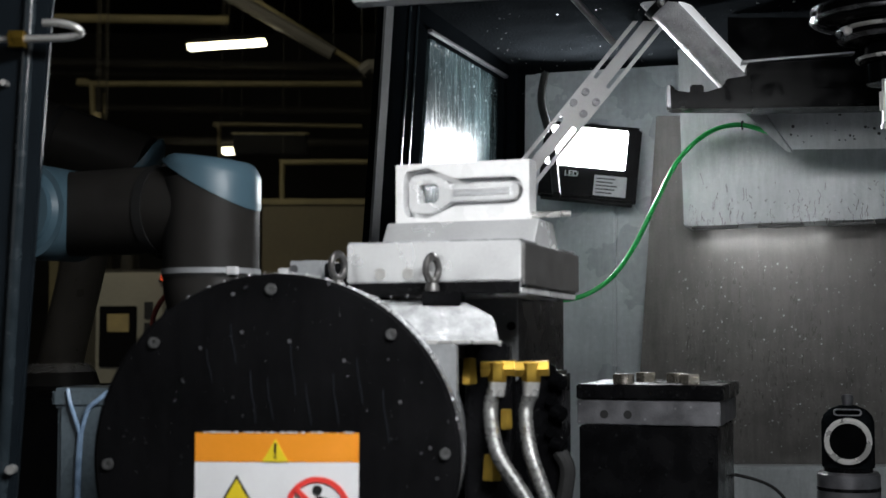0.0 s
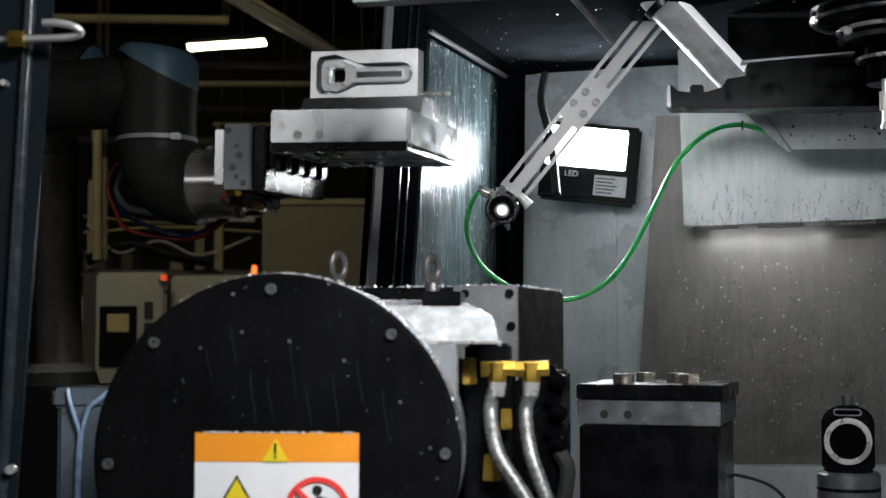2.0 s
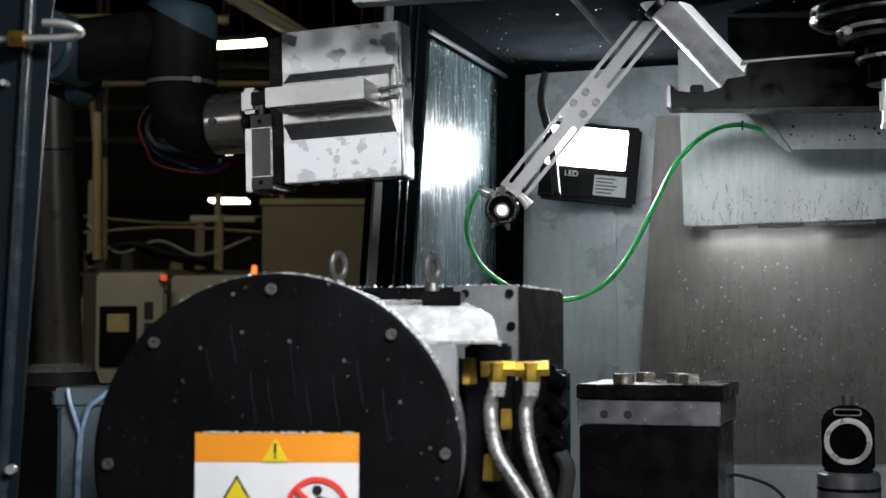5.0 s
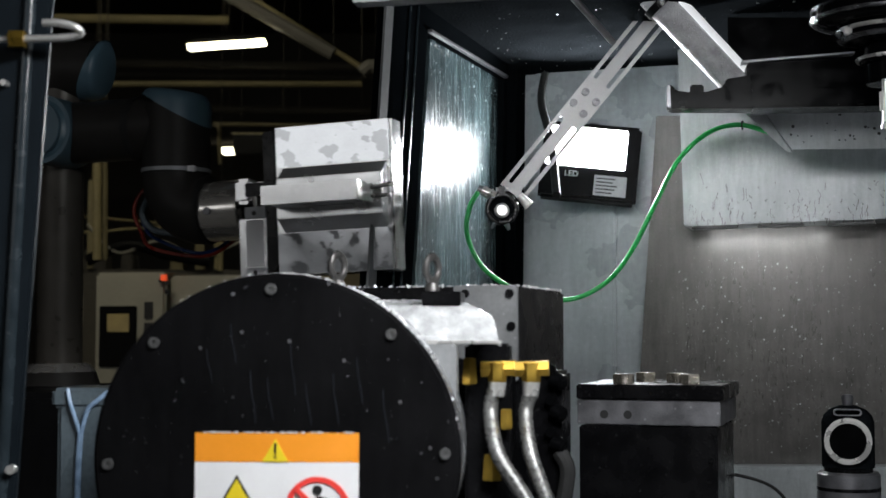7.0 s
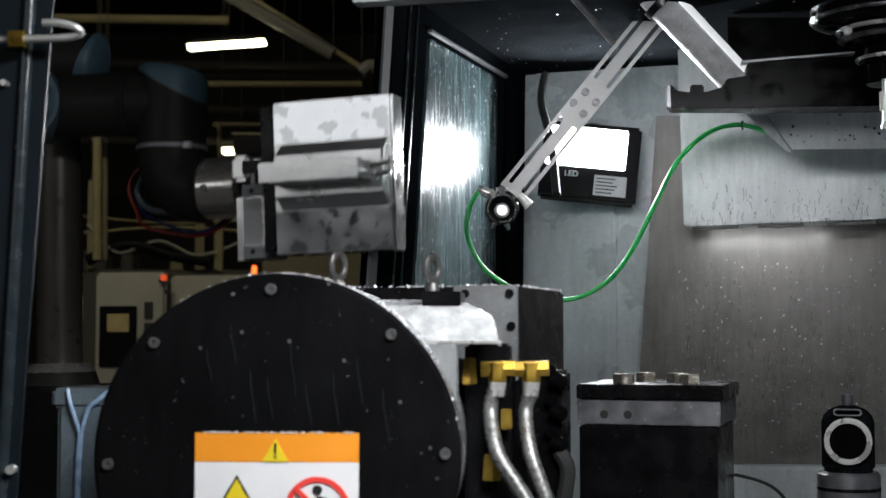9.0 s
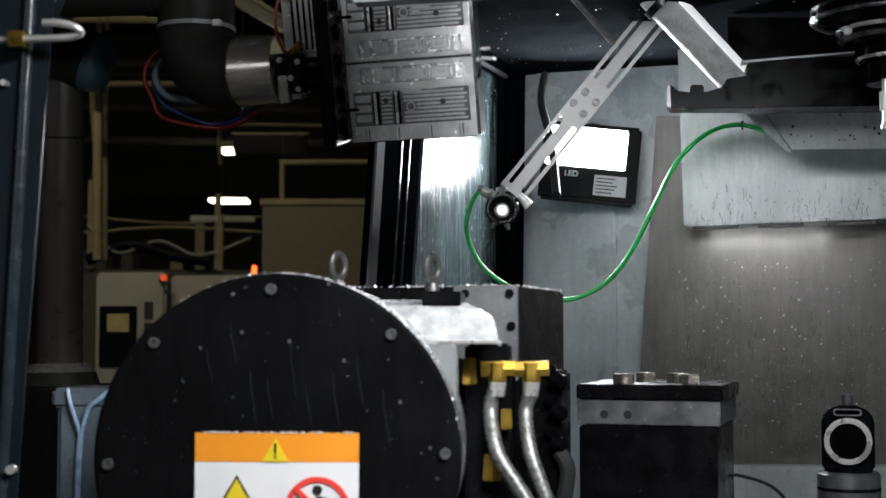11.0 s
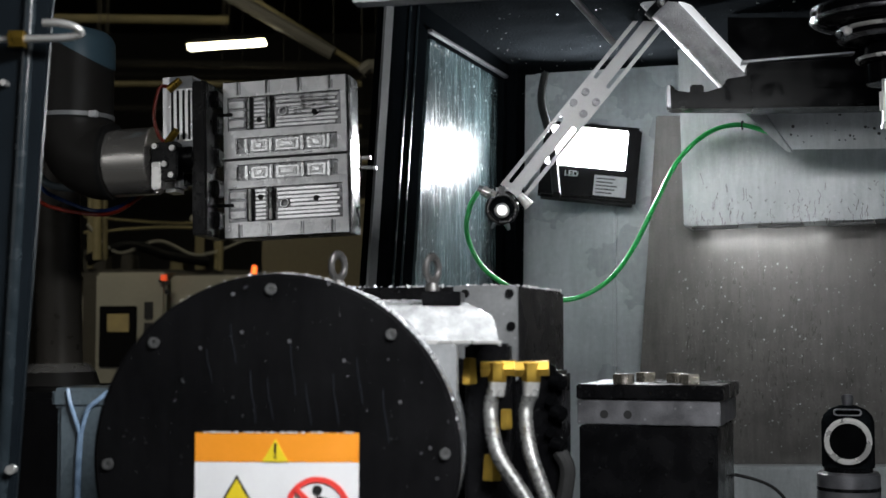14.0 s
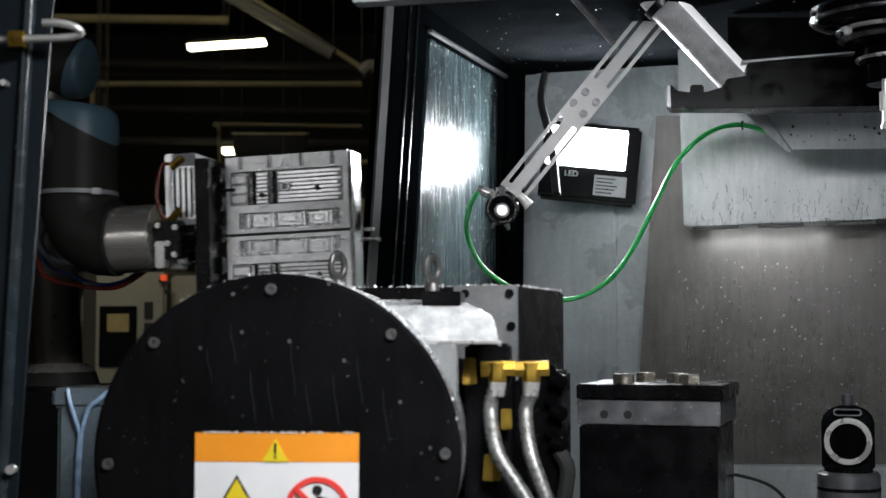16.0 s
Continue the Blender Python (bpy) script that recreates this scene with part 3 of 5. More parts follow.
for k in range(520):
    x, z = -0.14 + 0.56 * rnd.random(), -0.26 + 0.48 * rnd.random()
    if x > 0.34 and rnd.random() < 0.5:
        x = 0.42 + 0.03 * rnd.random()
    r = 0.0004 + 0.0013 * rnd.random() ** 3
    bmesh.ops.create_icosphere(bm, subdivisions=1, radius=r, matrix=Matrix.Translation((x, 0.012 if x < 0.40 else -0.0205, z)) @ Matrix.Diagonal((1, 0.6, 1.0 + 1.6 * rnd.random(), 1)))
solo("coolant_beads", bm, DROP, SIDE, "bright coolant beads on the wet side window", "coolant", kind="stuff")


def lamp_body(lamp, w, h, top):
    """Added housing round an out-of-view lamp, with a stem up to what carries it."""
    t = thing("work_lamp" if top < 3 else "hall_lamp", lamp.matrix_world.copy(), "grey housing of an out-of-view lamp with a lit opening", "lamp", "strip lamps")
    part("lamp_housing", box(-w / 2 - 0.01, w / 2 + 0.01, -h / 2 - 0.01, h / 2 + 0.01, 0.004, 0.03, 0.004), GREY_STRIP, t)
    p = lamp.matrix_world.translation
    q = lamp.matrix_world.inverted() @ Vector((p.x, p.y, top))
    part("stem", rod(lamp.matrix_world.inverted() @ (p + Vector((0, 0, 0.02))), q, 0.005, seg=8), HALL_DARK, t)


lamp_body(work_lamp, 0.50, 0.10, 1.88)
lamp_body(work_lamp_right, 0.36, 0.14, 1.88)
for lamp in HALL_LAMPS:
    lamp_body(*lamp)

# hood box
HOOD = pose(0.6417, 2.5000, 1.6001, 0, 0, YAW)
t = thing("sheet_hood", HOOD, "splashed pale grey sheet metal hood on the back wall", "hood")
part("front_sheet", prism([(-0.2060, 0.2398), (0.2972, 0.2122), (0.2906, -0.0934), (-0.1979, -0.1008)], 0, 0.11, 0.003), HOOD_GREY, t)
for x in (1225, 1335, 1450):
    part("slot", prism([(-0.1821, -0.1011), (-0.0985, -0.1000), (-0.0986, -0.1053), (-0.1821, -0.1065)], -0.004, 0.02,
         0.001), INK, t, "dark drain slot").location.x = (x - 1225) * 0.00109

# coolant pipe and sheet gusset
t = thing("tube_lamp", Matrix.Translation((0.4113, 2.2000, 1.7773)), "wet tubular machine lamp slanting under the roof", "lamp")
part("tube", rod(tuple(Vector((0.3291, 2.2000, 1.8708)) - Vector((0.4113, 2.2000, 1.7773))), tuple(Vector((0.5250, 2.3000, 1.6998)) - Vector((0.4113, 2.2000, 1.7773))), 0.029, seg=40),
     mat("wet_clear_tube", (0.33, 0.33, 0.34), 0.35, 0.0, scale=30, vary=0.3, bump=0.3, drops=0.6, drop_size=240, spec=0.2), t)
A, B = Vector((0.3383, 2.2000, 1.8614)) - Vector((0.4113, 2.2000, 1.7773)), Vector((0.5163, 2.2950, 1.7067)) - Vector((0.4113, 2.2000, 1.7773))
axis = (B - A).normalized()
up = (Vector((1, -0.55, 0.5)) - axis * axis.dot(Vector((1, -0.55, 0.5)))).normalized()
across = axis.cross(up)
bm = bmesh.new()
rows_ = [[bm.verts.new(A.lerp(B, i / 24) + 0.0305 * (math.cos(q) * up + math.sin(q) * across)) for q in [radians(-34 + 68 * j / 10) for j in range(11)]] for i in range(25)]
inner = [[bm.verts.new(A.lerp(B, i / 24) + 0.0285 * (math.cos(q) * up + math.sin(q) * across)) for q in [radians(-34 + 68 * j / 10) for j in range(11)]] for i in range(25)]
for g, flip in ((rows_, 0), (inner, 1)):
    for i in range(24):
        for j in range(10):
            bm.faces.new((g[i][j], g[i + 1][j], g[i + 1][j + 1], g[i][j + 1]))
part("lit_strip", bm, TUBE_GLOW, t, "glowing milky strip of the tube")
part("collar", rod(tuple(Vector((0.3529, 2.2000, 1.8427)) - Vector((0.4113, 2.2000, 1.7773))), tuple(Vector((0.3620, 2.2000, 1.8334)) - Vector((0.4113, 2.2000, 1.7773))), 0.033, seg=32), BLACK_STEEL, t)
solo("conduit", rod((0.1924, 2.1200, 1.8410), (0.2784, 2.2000, 1.7717), 0.0055), DARK_STEEL, Matrix(), "thin shiny conduit under the machine roof", "conduit")
t = thing("gusset_sheet", pose(0.5813, 2.3000, 1.6098, 28, 0, YAW), "spotted pale grey gusset sheet", "sheet")
part("face", prism([(-0.0591, 0.0775), (0.0000, -0.0000), (0.2782, -0.0088), (0.2805, 0.0955), (-0.0548, 0.1144)], 0, 0.004), HOOD_GREY, t)
part("fold", prism([(-0.0667, 0.0779), (-0.0345, 0.0763), (0.0112, -0.0005), (0.0037, -0.0002)], -0.012, -0.002), HOOD_GREY, t)
rnd = random.Random(9)
for k in range(26):
    x, z = 0.02 + rnd.random() * 0.2, 0.012 + rnd.random() * 0.05
    if z < 0.07 - 0.0 and x > 0.01:
        part("hole", rod((x - 0.03 + 0.0, -0.001, z), (x - 0.03, 0.003, z), 0.0012 + 0.002 * rnd.random() ** 2, seg=10), INK, t)

# tool changer arm
ARM = pose(0.6108, 2.1000, 1.6491, 0, 0, -8)
t = thing("tool_changer_arm", ARM, "black oxide tool changer arm with a curved gripper claw", "tool changer")
part("claw", prism([(-0.2594, 0.0420), (-0.2506, 0.0418), (-0.2454, 0.0327), (-0.2226, 0.0294), (-0.1963, 0.0297), (-0.1683, 0.0379), (-0.1682, 0.0487), (-0.1281, 0.0548), (-0.1245, 0.0011), (-0.2510, 0.0040), (-0.2589, 0.0078)], 0, 0.05, 0.002), BLACK_GLOSS, t)
part("beam", prism([(-0.1280, 0.0584), (0.1864, 0.0587), (0.1851, -0.0008), (-0.1288, 0.0003)], -0.01, 0.06, 0.003), BLACK_GLOSS, t)
part("upper_plate", prism([(-0.1348, 0.0729), (0.1869, 0.0815), (0.1862, 0.0517), (-0.1351, 0.0496)], 0.0, 0.05, 0.002), BLACK_GLOSS, t)
part("plate_edge", prism([(-0.1434, 0.0767), (0.0287, 0.0861), (0.0287, 0.0834), (-0.1435, 0.0731)], -0.003, 0.02), GREY_STRIP, t, "thin bright steel edge")
part("back_cover", prism([(-0.1525, 0.1832), (0.1889, 0.1713), (0.1869, 0.0833), (-0.1539, 0.0770)], 0.16, 0.17), BLACK_GLOSS, t, "oily black cover sheet")
part("wear_pad", prism([(-0.2595, 0.0402), (-0.2542, 0.0401), (-0.2536, 0.0059), (-0.2589, 0.0060)], -0.003, 0.0), DARK_STEEL, t)
for x in (1235, 1292):
    part("key", prism([(-0.2225, 0.0429), (-0.2014, 0.0424), (-0.2016, 0.0289), (-0.2226, 0.0294)], 0.008, 0.03, 0.002), BLACK_GLOSS, t).location.x = (x - 1235) * 0.00088
part("lock_plate", prism([(-0.0332, 0.0585), (-0.0007, 0.0576), (-0.0012, 0.0284), (-0.0337, 0.0292)], -0.016, -0.01, 0.001), BLACK_GLOSS, t)
HOLDER = mat("oily_dark_holder_steel", (0.24, 0.24, 0.25), 0.16, 0.9, scale=60, vary=0.4, bump=0.2, drops=0.25, drop_size=170)
t = thing("tool_holder", Matrix.Translation((0.6481, 1.9500, 1.6818)), "wet steel tool holder with stacked flanges and a drill", "tool holder")
k = 0.000808
for y0, y1, r0, r1, name, mt in ((-80, 8, 90, 90, "spindle_nose", BLACK_GLOSS), (8, 15, 134, 142, "flange", HOLDER), (15, 30, 136, 136, "groove", BLACK_GLOSS),
                                 (30, 36, 142, 138, "flange", HOLDER), (36, 45, 130, 112, "neck", BLACK_GLOSS), (45, 51, 90, 90, "neck", BLACK_GLOSS), (51, 57, 96, 94, "flange", STEEL),
                                 (57, 66, 88, 88, "groove", BLACK_GLOSS), (66, 74, 94, 84, "flange", HOLDER), (74, 80, 80, 60, "neck", BLACK_GLOSS),
                                 (80, 102, 46, 46, "collet_nut", BLACK_GLOSS), (102, 108, 62, 62, "flange", STEEL), (108, 113, 58, 52, "groove", BLACK_GLOSS), (113, 150, 46, 44, "collet_nut", BLACK_GLOSS)):
    part(name, rod((0, 0, (120 - y0) * k), (0, 0, (120 - y1) * k), r0 * k, r1 * k, 48, 0.0015), mt, t)
part("drive_key", box(-92 * k, -80 * k, -0.03, -0.02, 52 * k, 66 * k, 0.001), STEEL, t)
part("probe_pin", add(rod((-23 * k, -0.03, -28 * k), (-23 * k, -0.03, -112 * k), 7 * k, seg=14), rod((-23 * k, -0.03, -108 * k), (-23 * k, -0.03, -116 * k), 10 * k, seg=14), rod((-31 * k, -0.03, -50 * k), (-31 * k, -0.03, -84 * k), 4 * k, seg=10)), STEEL, t)
t = thing("roof_ledge", pose(0.6424, 2.4500, 1.8004, 0, 0, -4), "thin pale steel ledge under the machine roof", "ledge", kind="structure")
part("strip", box(-0.105, 0.105, 0, 0.02, -0.006, 0.004, 0.002), GREY_STRIP, t)
part("panel", box(-0.12, 0.30, 0.003, 0.06, -0.06, -0.007, 0.002), BLACK_PAINT, t)
solo("indicator_lamp", rod((0, 0, 0), (0, -0.004, -0.004), 0.004, seg=12), SIGNAL, Matrix.Translation((0.5872, 2.3000, 1.8644)), "tiny red indicator lamp under the roof", "indicator lamp")

# slotted bracket and floodlight
BR = Matrix.Translation((0.2444, 2.3300, 1.6952)) @ pose(0, 0, 0, 0, -51, 0)
t = thing("slotted_bracket", BR, "slotted grey steel bracket bar holding the floodlight", "bracket")


def slot_loop(x0, x1, z, r):
    return circle(x1, z, r, 8, -math.pi / 2, math.pi / 2) + circle(x0, z, r, 8, math.pi / 2, 3 * math.pi / 2)


part("bar", prism([(-0.2013, -0.0243), (0.1960, -0.0243), (0.2013, -0.0191), (0.2013, 0.0191), (0.1960, 0.0243), (-0.2013, 0.0243)], 0, 0.0053, 0.0007,
     [slot_loop(0.0477, 0.1854, 0.0138, 0.0037), slot_loop(0.0477, 0.1854, -0.0138, 0.0037), slot_loop(-0.1854, -0.0477, 0.0138, 0.0037), slot_loop(-0.1854, -0.0477, -0.0138, 0.0037)]),
     BRACKET_GREY, t)
for x, z in ((0.0149, 0.0106), (-0.0127, 0.0149), (0.0127, -0.0149), (-0.0169, -0.0106)):
    part("bolt", bolt(x, 0, z, 0.0069, 0.0042), DARK_STEEL, t)

t = thing("floodlight", FL, "lit white flood lamp in a black housing", "floodlight")
w2, h2 = 0.0960, 0.0780
part("housing", box(-w2, w2, 0, 0.035, -h2, h2, 0.006), BLACK_PAINT, t)
part("lamp_window", box(-w2 * 0.90, w2 * 0.72, -0.003, 0.004, -h2 * 0.16, h2 * 0.86, 0.002), FLOOD_WHITE, t, "glowing white lamp window")
part("rating_plate", box(w2 * 0.12, w2 * 0.78, -0.002, 0.001, -h2 * 0.86, -h2 * 0.34), GREY_STRIP, t, "grey rating plate")
for k in range(5):
    part("plate_line", box(w2 * 0.16, w2 * (0.5 + 0.05 * (k % 3)), -0.0028, -0.0021, -h2 * (0.80 - 0.09 * k), -h2 * (0.77 - 0.09 * k)), INK, t)
part("yoke", add(box(-w2 * 0.5, w2 * 0.4, 0.036, 0.05, -0.01, 0.01), box(-0.01, 0.01, 0.036, 0.05, 0.0, 0.09)), DARK_STEEL, t)
font = bpy.data.curves.new("led", "FONT")
font.body, font.size, font.extrude = "LED", 0.016, 0.0004
tmp = bpy.data.objects.new("led", font)
scene.collection.objects.link(tmp)
led = bpy.data.meshes.new_from_object(tmp.evaluated_get(bpy.context.evaluated_depsgraph_get()))
bpy.data.objects.remove(tmp)
led.materials.append(WHITE)
ob = new("lettering", led)
ob.parent = t
ob.matrix_basis = pose(-w2 * 0.50, -0.001, -h2 * 0.42, 90, 0, 0)
tagged(ob, "white printed letters")

# nozzle on the end of the bracket, with the green hose
t = thing("coolant_nozzle", Matrix.Translation((0.0999, 2.3100, 1.5096)), "wet black round nozzle head with a clear lens", "nozzle")
part("body", rod((0, 0.04, 0), (0, -0.004, 0), 0.026, 0.026, 28, 0.003), WET_BLACK, t)
part("clamp_ring", ring(0.024, 0.005, pose(0, -0.004, 0)), BLACK_STEEL, t)
part("lens", rod((0, -0.004, -0.003), (0, -0.009, -0.003), 0.013, 0.009, 20), STEEL, t)
part("fitting", rod((-0.012, 0, 0.02), (-0.034, 0, 0.032), 0.010, 0.008, 8), STEEL, t)
part("spout", rod((0.03, -0.01, 0.022), (0.046, -0.012, 0.004), 0.006, 0.009, 14), STEEL, t)
part("hose_tail", rod((-0.030, 0, 0.030), (-0.040, 0, 0.036), 0.0075, 0.0062, 14), DARK_STEEL, t)
for k in range(3):
    part("barb", rod((-0.018 - 0.005 * k, 0, 0.0235 + 0.0027 * k), (-0.0205 - 0.005 * k, 0, 0.0248 + 0.0027 * k), 0.0112 - 0.0008 * k, seg=16), STEEL, t)
part("clamp_ear", box(-0.006, 0.006, -0.012, 0.004, 0.026, 0.038, 0.0015), BLACK_STEEL, t)
part("clamp_screw", rod((-0.010, -0.005, 0.033), (0.011, -0.005, 0.033), 0.0032, seg=10), STEEL, t)
part("wing_nut", add(rod((0.008, -0.006, -0.026), (0.012, -0.006, -0.036), 0.005, 0.003, 10), rod((-0.012, -0.006, -0.024), (-0.018, -0.006, -0.034), 0.004, 0.002, 10)), DARK_STEEL, t)
for a in (20, 140, 260):
    part("screw", rod((0.025 * math.cos(radians(a)), -0.007, 0.025 * math.sin(radians(a))), (0.025 * math.cos(radians(a)), 0, 0.025 * math.sin(radians(a))), 0.003, seg=8), DARK_STEEL, t)
solo("green_hose", hose([(0.0635, 2.3100, 1.5425), (0.0461, 2.3100, 1.5145), (0.0403, 2.3100, 1.4711), (0.0585, 2.3100, 1.4230), (0.0920, 2.3100, 1.3895), (0.1445, 2.3100, 1.3636), (0.2163, 2.3100, 1.3560), (0.2787, 2.3100, 1.3866), (0.3293, 2.3600, 1.4453), (0.3723, 2.3800, 1.5259), (0.4231, 2.4400, 1.6082), (0.4707, 2.4200, 1.6544), (0.5177, 2.3800, 1.6646), (0.5723, 2.3600, 1.6467)], 0.0042, 12), HOSE_GREEN, Matrix(), "bright green coolant hose looping across the machine", "hose")
solo("cable_tie", ring(0.007, 0.0018, pose(0.5267, 2.3800, 1.6636, 0, 0, 70)), INK, Matrix(), "black cable tie on the green hose", "cable tie")
solo("black_cable", hose([(0.2092, 2.5000, 1.5530), (0.2072, 2.6000, 1.6666), (0.1935, 2.6600, 1.7534), (0.2030, 2.6800, 1.8134)], 0.008, 8), RUBBER, Matrix(), "black lamp cable on the wall", "cable")

# front post of the machine with a latch
t = thing("front_post", Matrix.Translation((-0.3861, 1.2500, 1.3765)), "dark blue grey painted post of the machine door", "post", kind="structure")
part("post", prism([(-0.0996, 0.2639), (0.0250, 0.2639), (-0.0044, -0.2562), (-0.0874, -0.2562)], 0, 0.010, 0.002), POST_PAINT, t)
# Glossy rod added to give the post its upright highlight.
part("bead", rod(tuple(Vector((-0.3822, 1.2500, 1.6403)) - Vector((-0.3861, 1.2500, 1.3765))), tuple(Vector((-0.4029, 1.2500, 1.1202)) - Vector((-0.3861, 1.2500, 1.3765))), 0.006, seg=20), POST_GLINT, t)
t = thing("latch", Matrix.Translation((-0.3866, 1.2400, 1.5664)), "steel spring hook latch with a brass nut", "latch")
part("nut", rod((-0.008, -0.012, 0), (0.006, -0.012, 0), 0.0085, seg=6), BRASS, t, "brass hexagon nut")
part("hook", hose([(0.004, -0.014, 0), (0.03, -0.016, 0.0), (0.050, -0.018, 0.001), (0.059, -0.02, 0.004), (0.054, -0.024, 0.009), (0.04, -0.026, 0.012), (0.026, -0.026, 0.012)], 0.0036, 12), STEEL, t)
part("stem", rod((-0.03, -0.012, 0), (-0.008, -0.012, 0), 0.003), STEEL, t)
for y, s in ((150, 0.003), (828, 0.004)):
    solo("rivet", rod((0, 0, 0), (0, -0.012, 0), s), STEEL, Matrix.Translation((-0.4037, 1.2500, 1.5289)) if y == 150 else Matrix.Translation((-0.3906, 1.2500, 1.1762)), "small steel rivet on the door post", "rivet", "post rivets")

# ---- rotary table ----
DISC = pose(-0.1461, 1.2000, 1.1899, 0, 0, -3)
R = 0.1621
t = thing("rotary_table", DISC, "black round rotary table housing with warning label", "rotary table")
part("cover", rod((0, 0, 0), (0, 0.018, 0), R, R, 128, 0.003), BLACK_PAINT, t, "round black cover plate with dried coolant runs")
part("drum", rod((0, 0.019, 0), (0, 0.20, 0), R * 0.992, R * 0.992, 128, 0.002), WET_STEEL, t)
for k in range(8):
    a = radians(92 + 45 * k)
    part("cover_screw", bolt(0.9155 * R * math.cos(a), 0, 0.9155 * R * math.sin(a), 0.0048, 0.003), SCREW, t)
for x, y in ((410, 523), (352, 618), (707, 712), (511, 606), (608, 640), (426, 590), (760, 792), (580, 505), (772, 845)):
    part("small_screw", bolt((x - 488) * 0.000497, 0, (812 - y) * 0.000497, 0.0015, 0.0012), DARK_STEEL, t)
# warning label
W0, W1, Z1 = -143 * 0.000497, 147 * 0.000497, 45 * 0.000497
lab = part("warning_label", box(W0, W1, -0.0015, 0, Z1 - 0.11, Z1 - 0.0255), WHITE, t, "white and orange warning label")
part("header", box(W0, W1, -0.0015, 0, Z1 - 0.0252, Z1), ORANGE, lab, "orange label header")


def tri(cx, cz, s):
    return [(cx - s, cz - s * 0.8), (cx + s, cz - s * 0.8), (cx, cz + s * 0.9)]


part("triangle", prism(tri(0, Z1 - 0.0155, 0.0115), -0.0025, -0.0016), YELLOW, lab)
part("mark", box(-0.0009, 0.0009, -0.0032, -0.0026, Z1 - 0.018, Z1 - 0.009), INK, lab)
part("dot", box(-0.0009, 0.0009, -0.0032, -0.0026, Z1 - 0.022, Z1 - 0.0198), INK, lab)
part("triangle_border", prism(tri(-0.0338, Z1 - 0.0585, 0.0248), -0.0025, -0.0016), INK, lab)
part("triangle", prism(tri(-0.0338, Z1 - 0.0585, 0.0205), -0.0034, -0.0026), YELLOW, lab)
part("prohibition_ring", prism(circle(0.037, Z1 - 0.066, 0.0285, 40), -0.0025, -0.0016, 0, [circle(0.037, Z1 - 0.066, 0.0235, 40)]), RED, lab)
part("pictogram", add(prism(circle(0.037, Z1 - 0.049, 0.0042, 16), -0.0025, -0.0016), prism([(0.037, Z1 - 0.054), (0.052, Z1 - 0.058), (0.056, Z1 - 0.085), (0.03, Z1 - 0.085)], -0.0025, -0.0016)), INK, lab, "black pictogram shape")
part("slash", prism([(0.0165, Z1 - 0.0493), (0.0195, Z1 - 0.0457), (0.0565, Z1 - 0.083), (0.0535, Z1 - 0.086)], -0.0036, -0.0026), RED, lab)

# swarf chips on the housing
rnd = random.Random(11)
bm = bmesh.new()
for k in range(420):
    if k < 200:
        a, y = radians(rnd.gauss(70, 24)), 0.003 + rnd.random() * 0.014
        c = Vector((R * math.cos(a), y, R * math.sin(a)))
    else:
        a, y = radians(30 + rnd.random() * 62), 0.02 + 0.17 * rnd.random()
        c = Vector((R * 0.992 * math.cos(a), y, R * 0.992 * math.sin(a)))
    s = 0.0005 + 0.0013 * rnd.random() ** 3
    bmesh.ops.create_icosphere(bm, subdivisions=1, radius=s, matrix=Matrix.Translation(c) @ Euler((rnd.random() * 6, rnd.random() * 6, 0)).to_matrix().to_4x4() @ Matrix.Diagonal((1.6, 0.9, 0.6, 1)))
solo("swarf_chips", bm, ALU_RAW, DISC, "bright aluminium swarf chips on the housing", "swarf", kind="stuff")

# milky runs of dried coolant on the cover
RUN = mat("dried_coolant", (0.016, 0.018, 0.022), 0.85, 0.0, scale=60, vary=0.5, spec=0.05)
cover = [o for o in bpy.data.objects if o.name.startswith("cover") and o.parent and o.parent.name == "rotary_table"][0]
for x, z, h in ((-0.023, 0.077, 0.046), (-0.008, 0.070, 0.036), (0.026, 0.066, 0.036), (0.050, 0.074, 0.044), (-0.062, 0.096, 0.030), (0.012, 0.105, 0.050), (0.071, 0.088, 0.040), (-0.041, 0.118, 0.034), (0.094, 0.060, 0.046)):
    part("coolant_run", hose([(x, -0.0002, z), (x + 0.001, -0.0003, z - h * 0.4), (x + 0.0035, -0.0003, z - h * 0.7), (x + 0.005, -0.0002, z - h)], 0.0004, 6), RUN, cover, "milky dried coolant run")

rnd = random.Random(77)
bm = bmesh.new()
for k in range(260):
    a, q = 2 * math.pi * rnd.random(), R * 0.97 * rnd.random() ** 0.5
    x, z = q * math.cos(a), q * math.sin(a)
    if W0 < x < W1 and z < Z1:
        continue
    r = 0.0002 + 0.0005 * rnd.random() ** 4
    bmesh.ops.create_icosphere(bm, subdivisions=1, radius=r, matrix=Matrix.Translation((x, 0, z)) @ Matrix.Diagonal((1, 0.5, 1.3, 1)))
solo("coolant_specks", bm, DARK_STEEL, DISC, "tiny dried coolant specks on the black cover", "coolant", kind="stuff")
bm = bmesh.new()
for k in range(70):
    x = W0 + 0.006 + (W1 - W0 - 0.012) * rnd.random()
    bmesh.ops.create_icosphere(bm, subdivisions=1, radius=0.0006 + 0.0011 * rnd.random() ** 2, matrix=Matrix.Translation((x, -0.0012, Z1 + 0.0004)) @ Matrix.Diagonal((1.5, 1, 0.7, 1)))
solo("swarf_chips", bm, ALU_RAW, DISC, "bright swarf chips on the upper edge of the label", "swarf", kind="stuff")

# support behind the drum with pedestal
PED = pose(0.0833, 1.5000, 1.3519, 0, 0, YAW)
t = thing("table_pedestal", PED, "black machined pedestal block with a grey front plate", "pedestal")
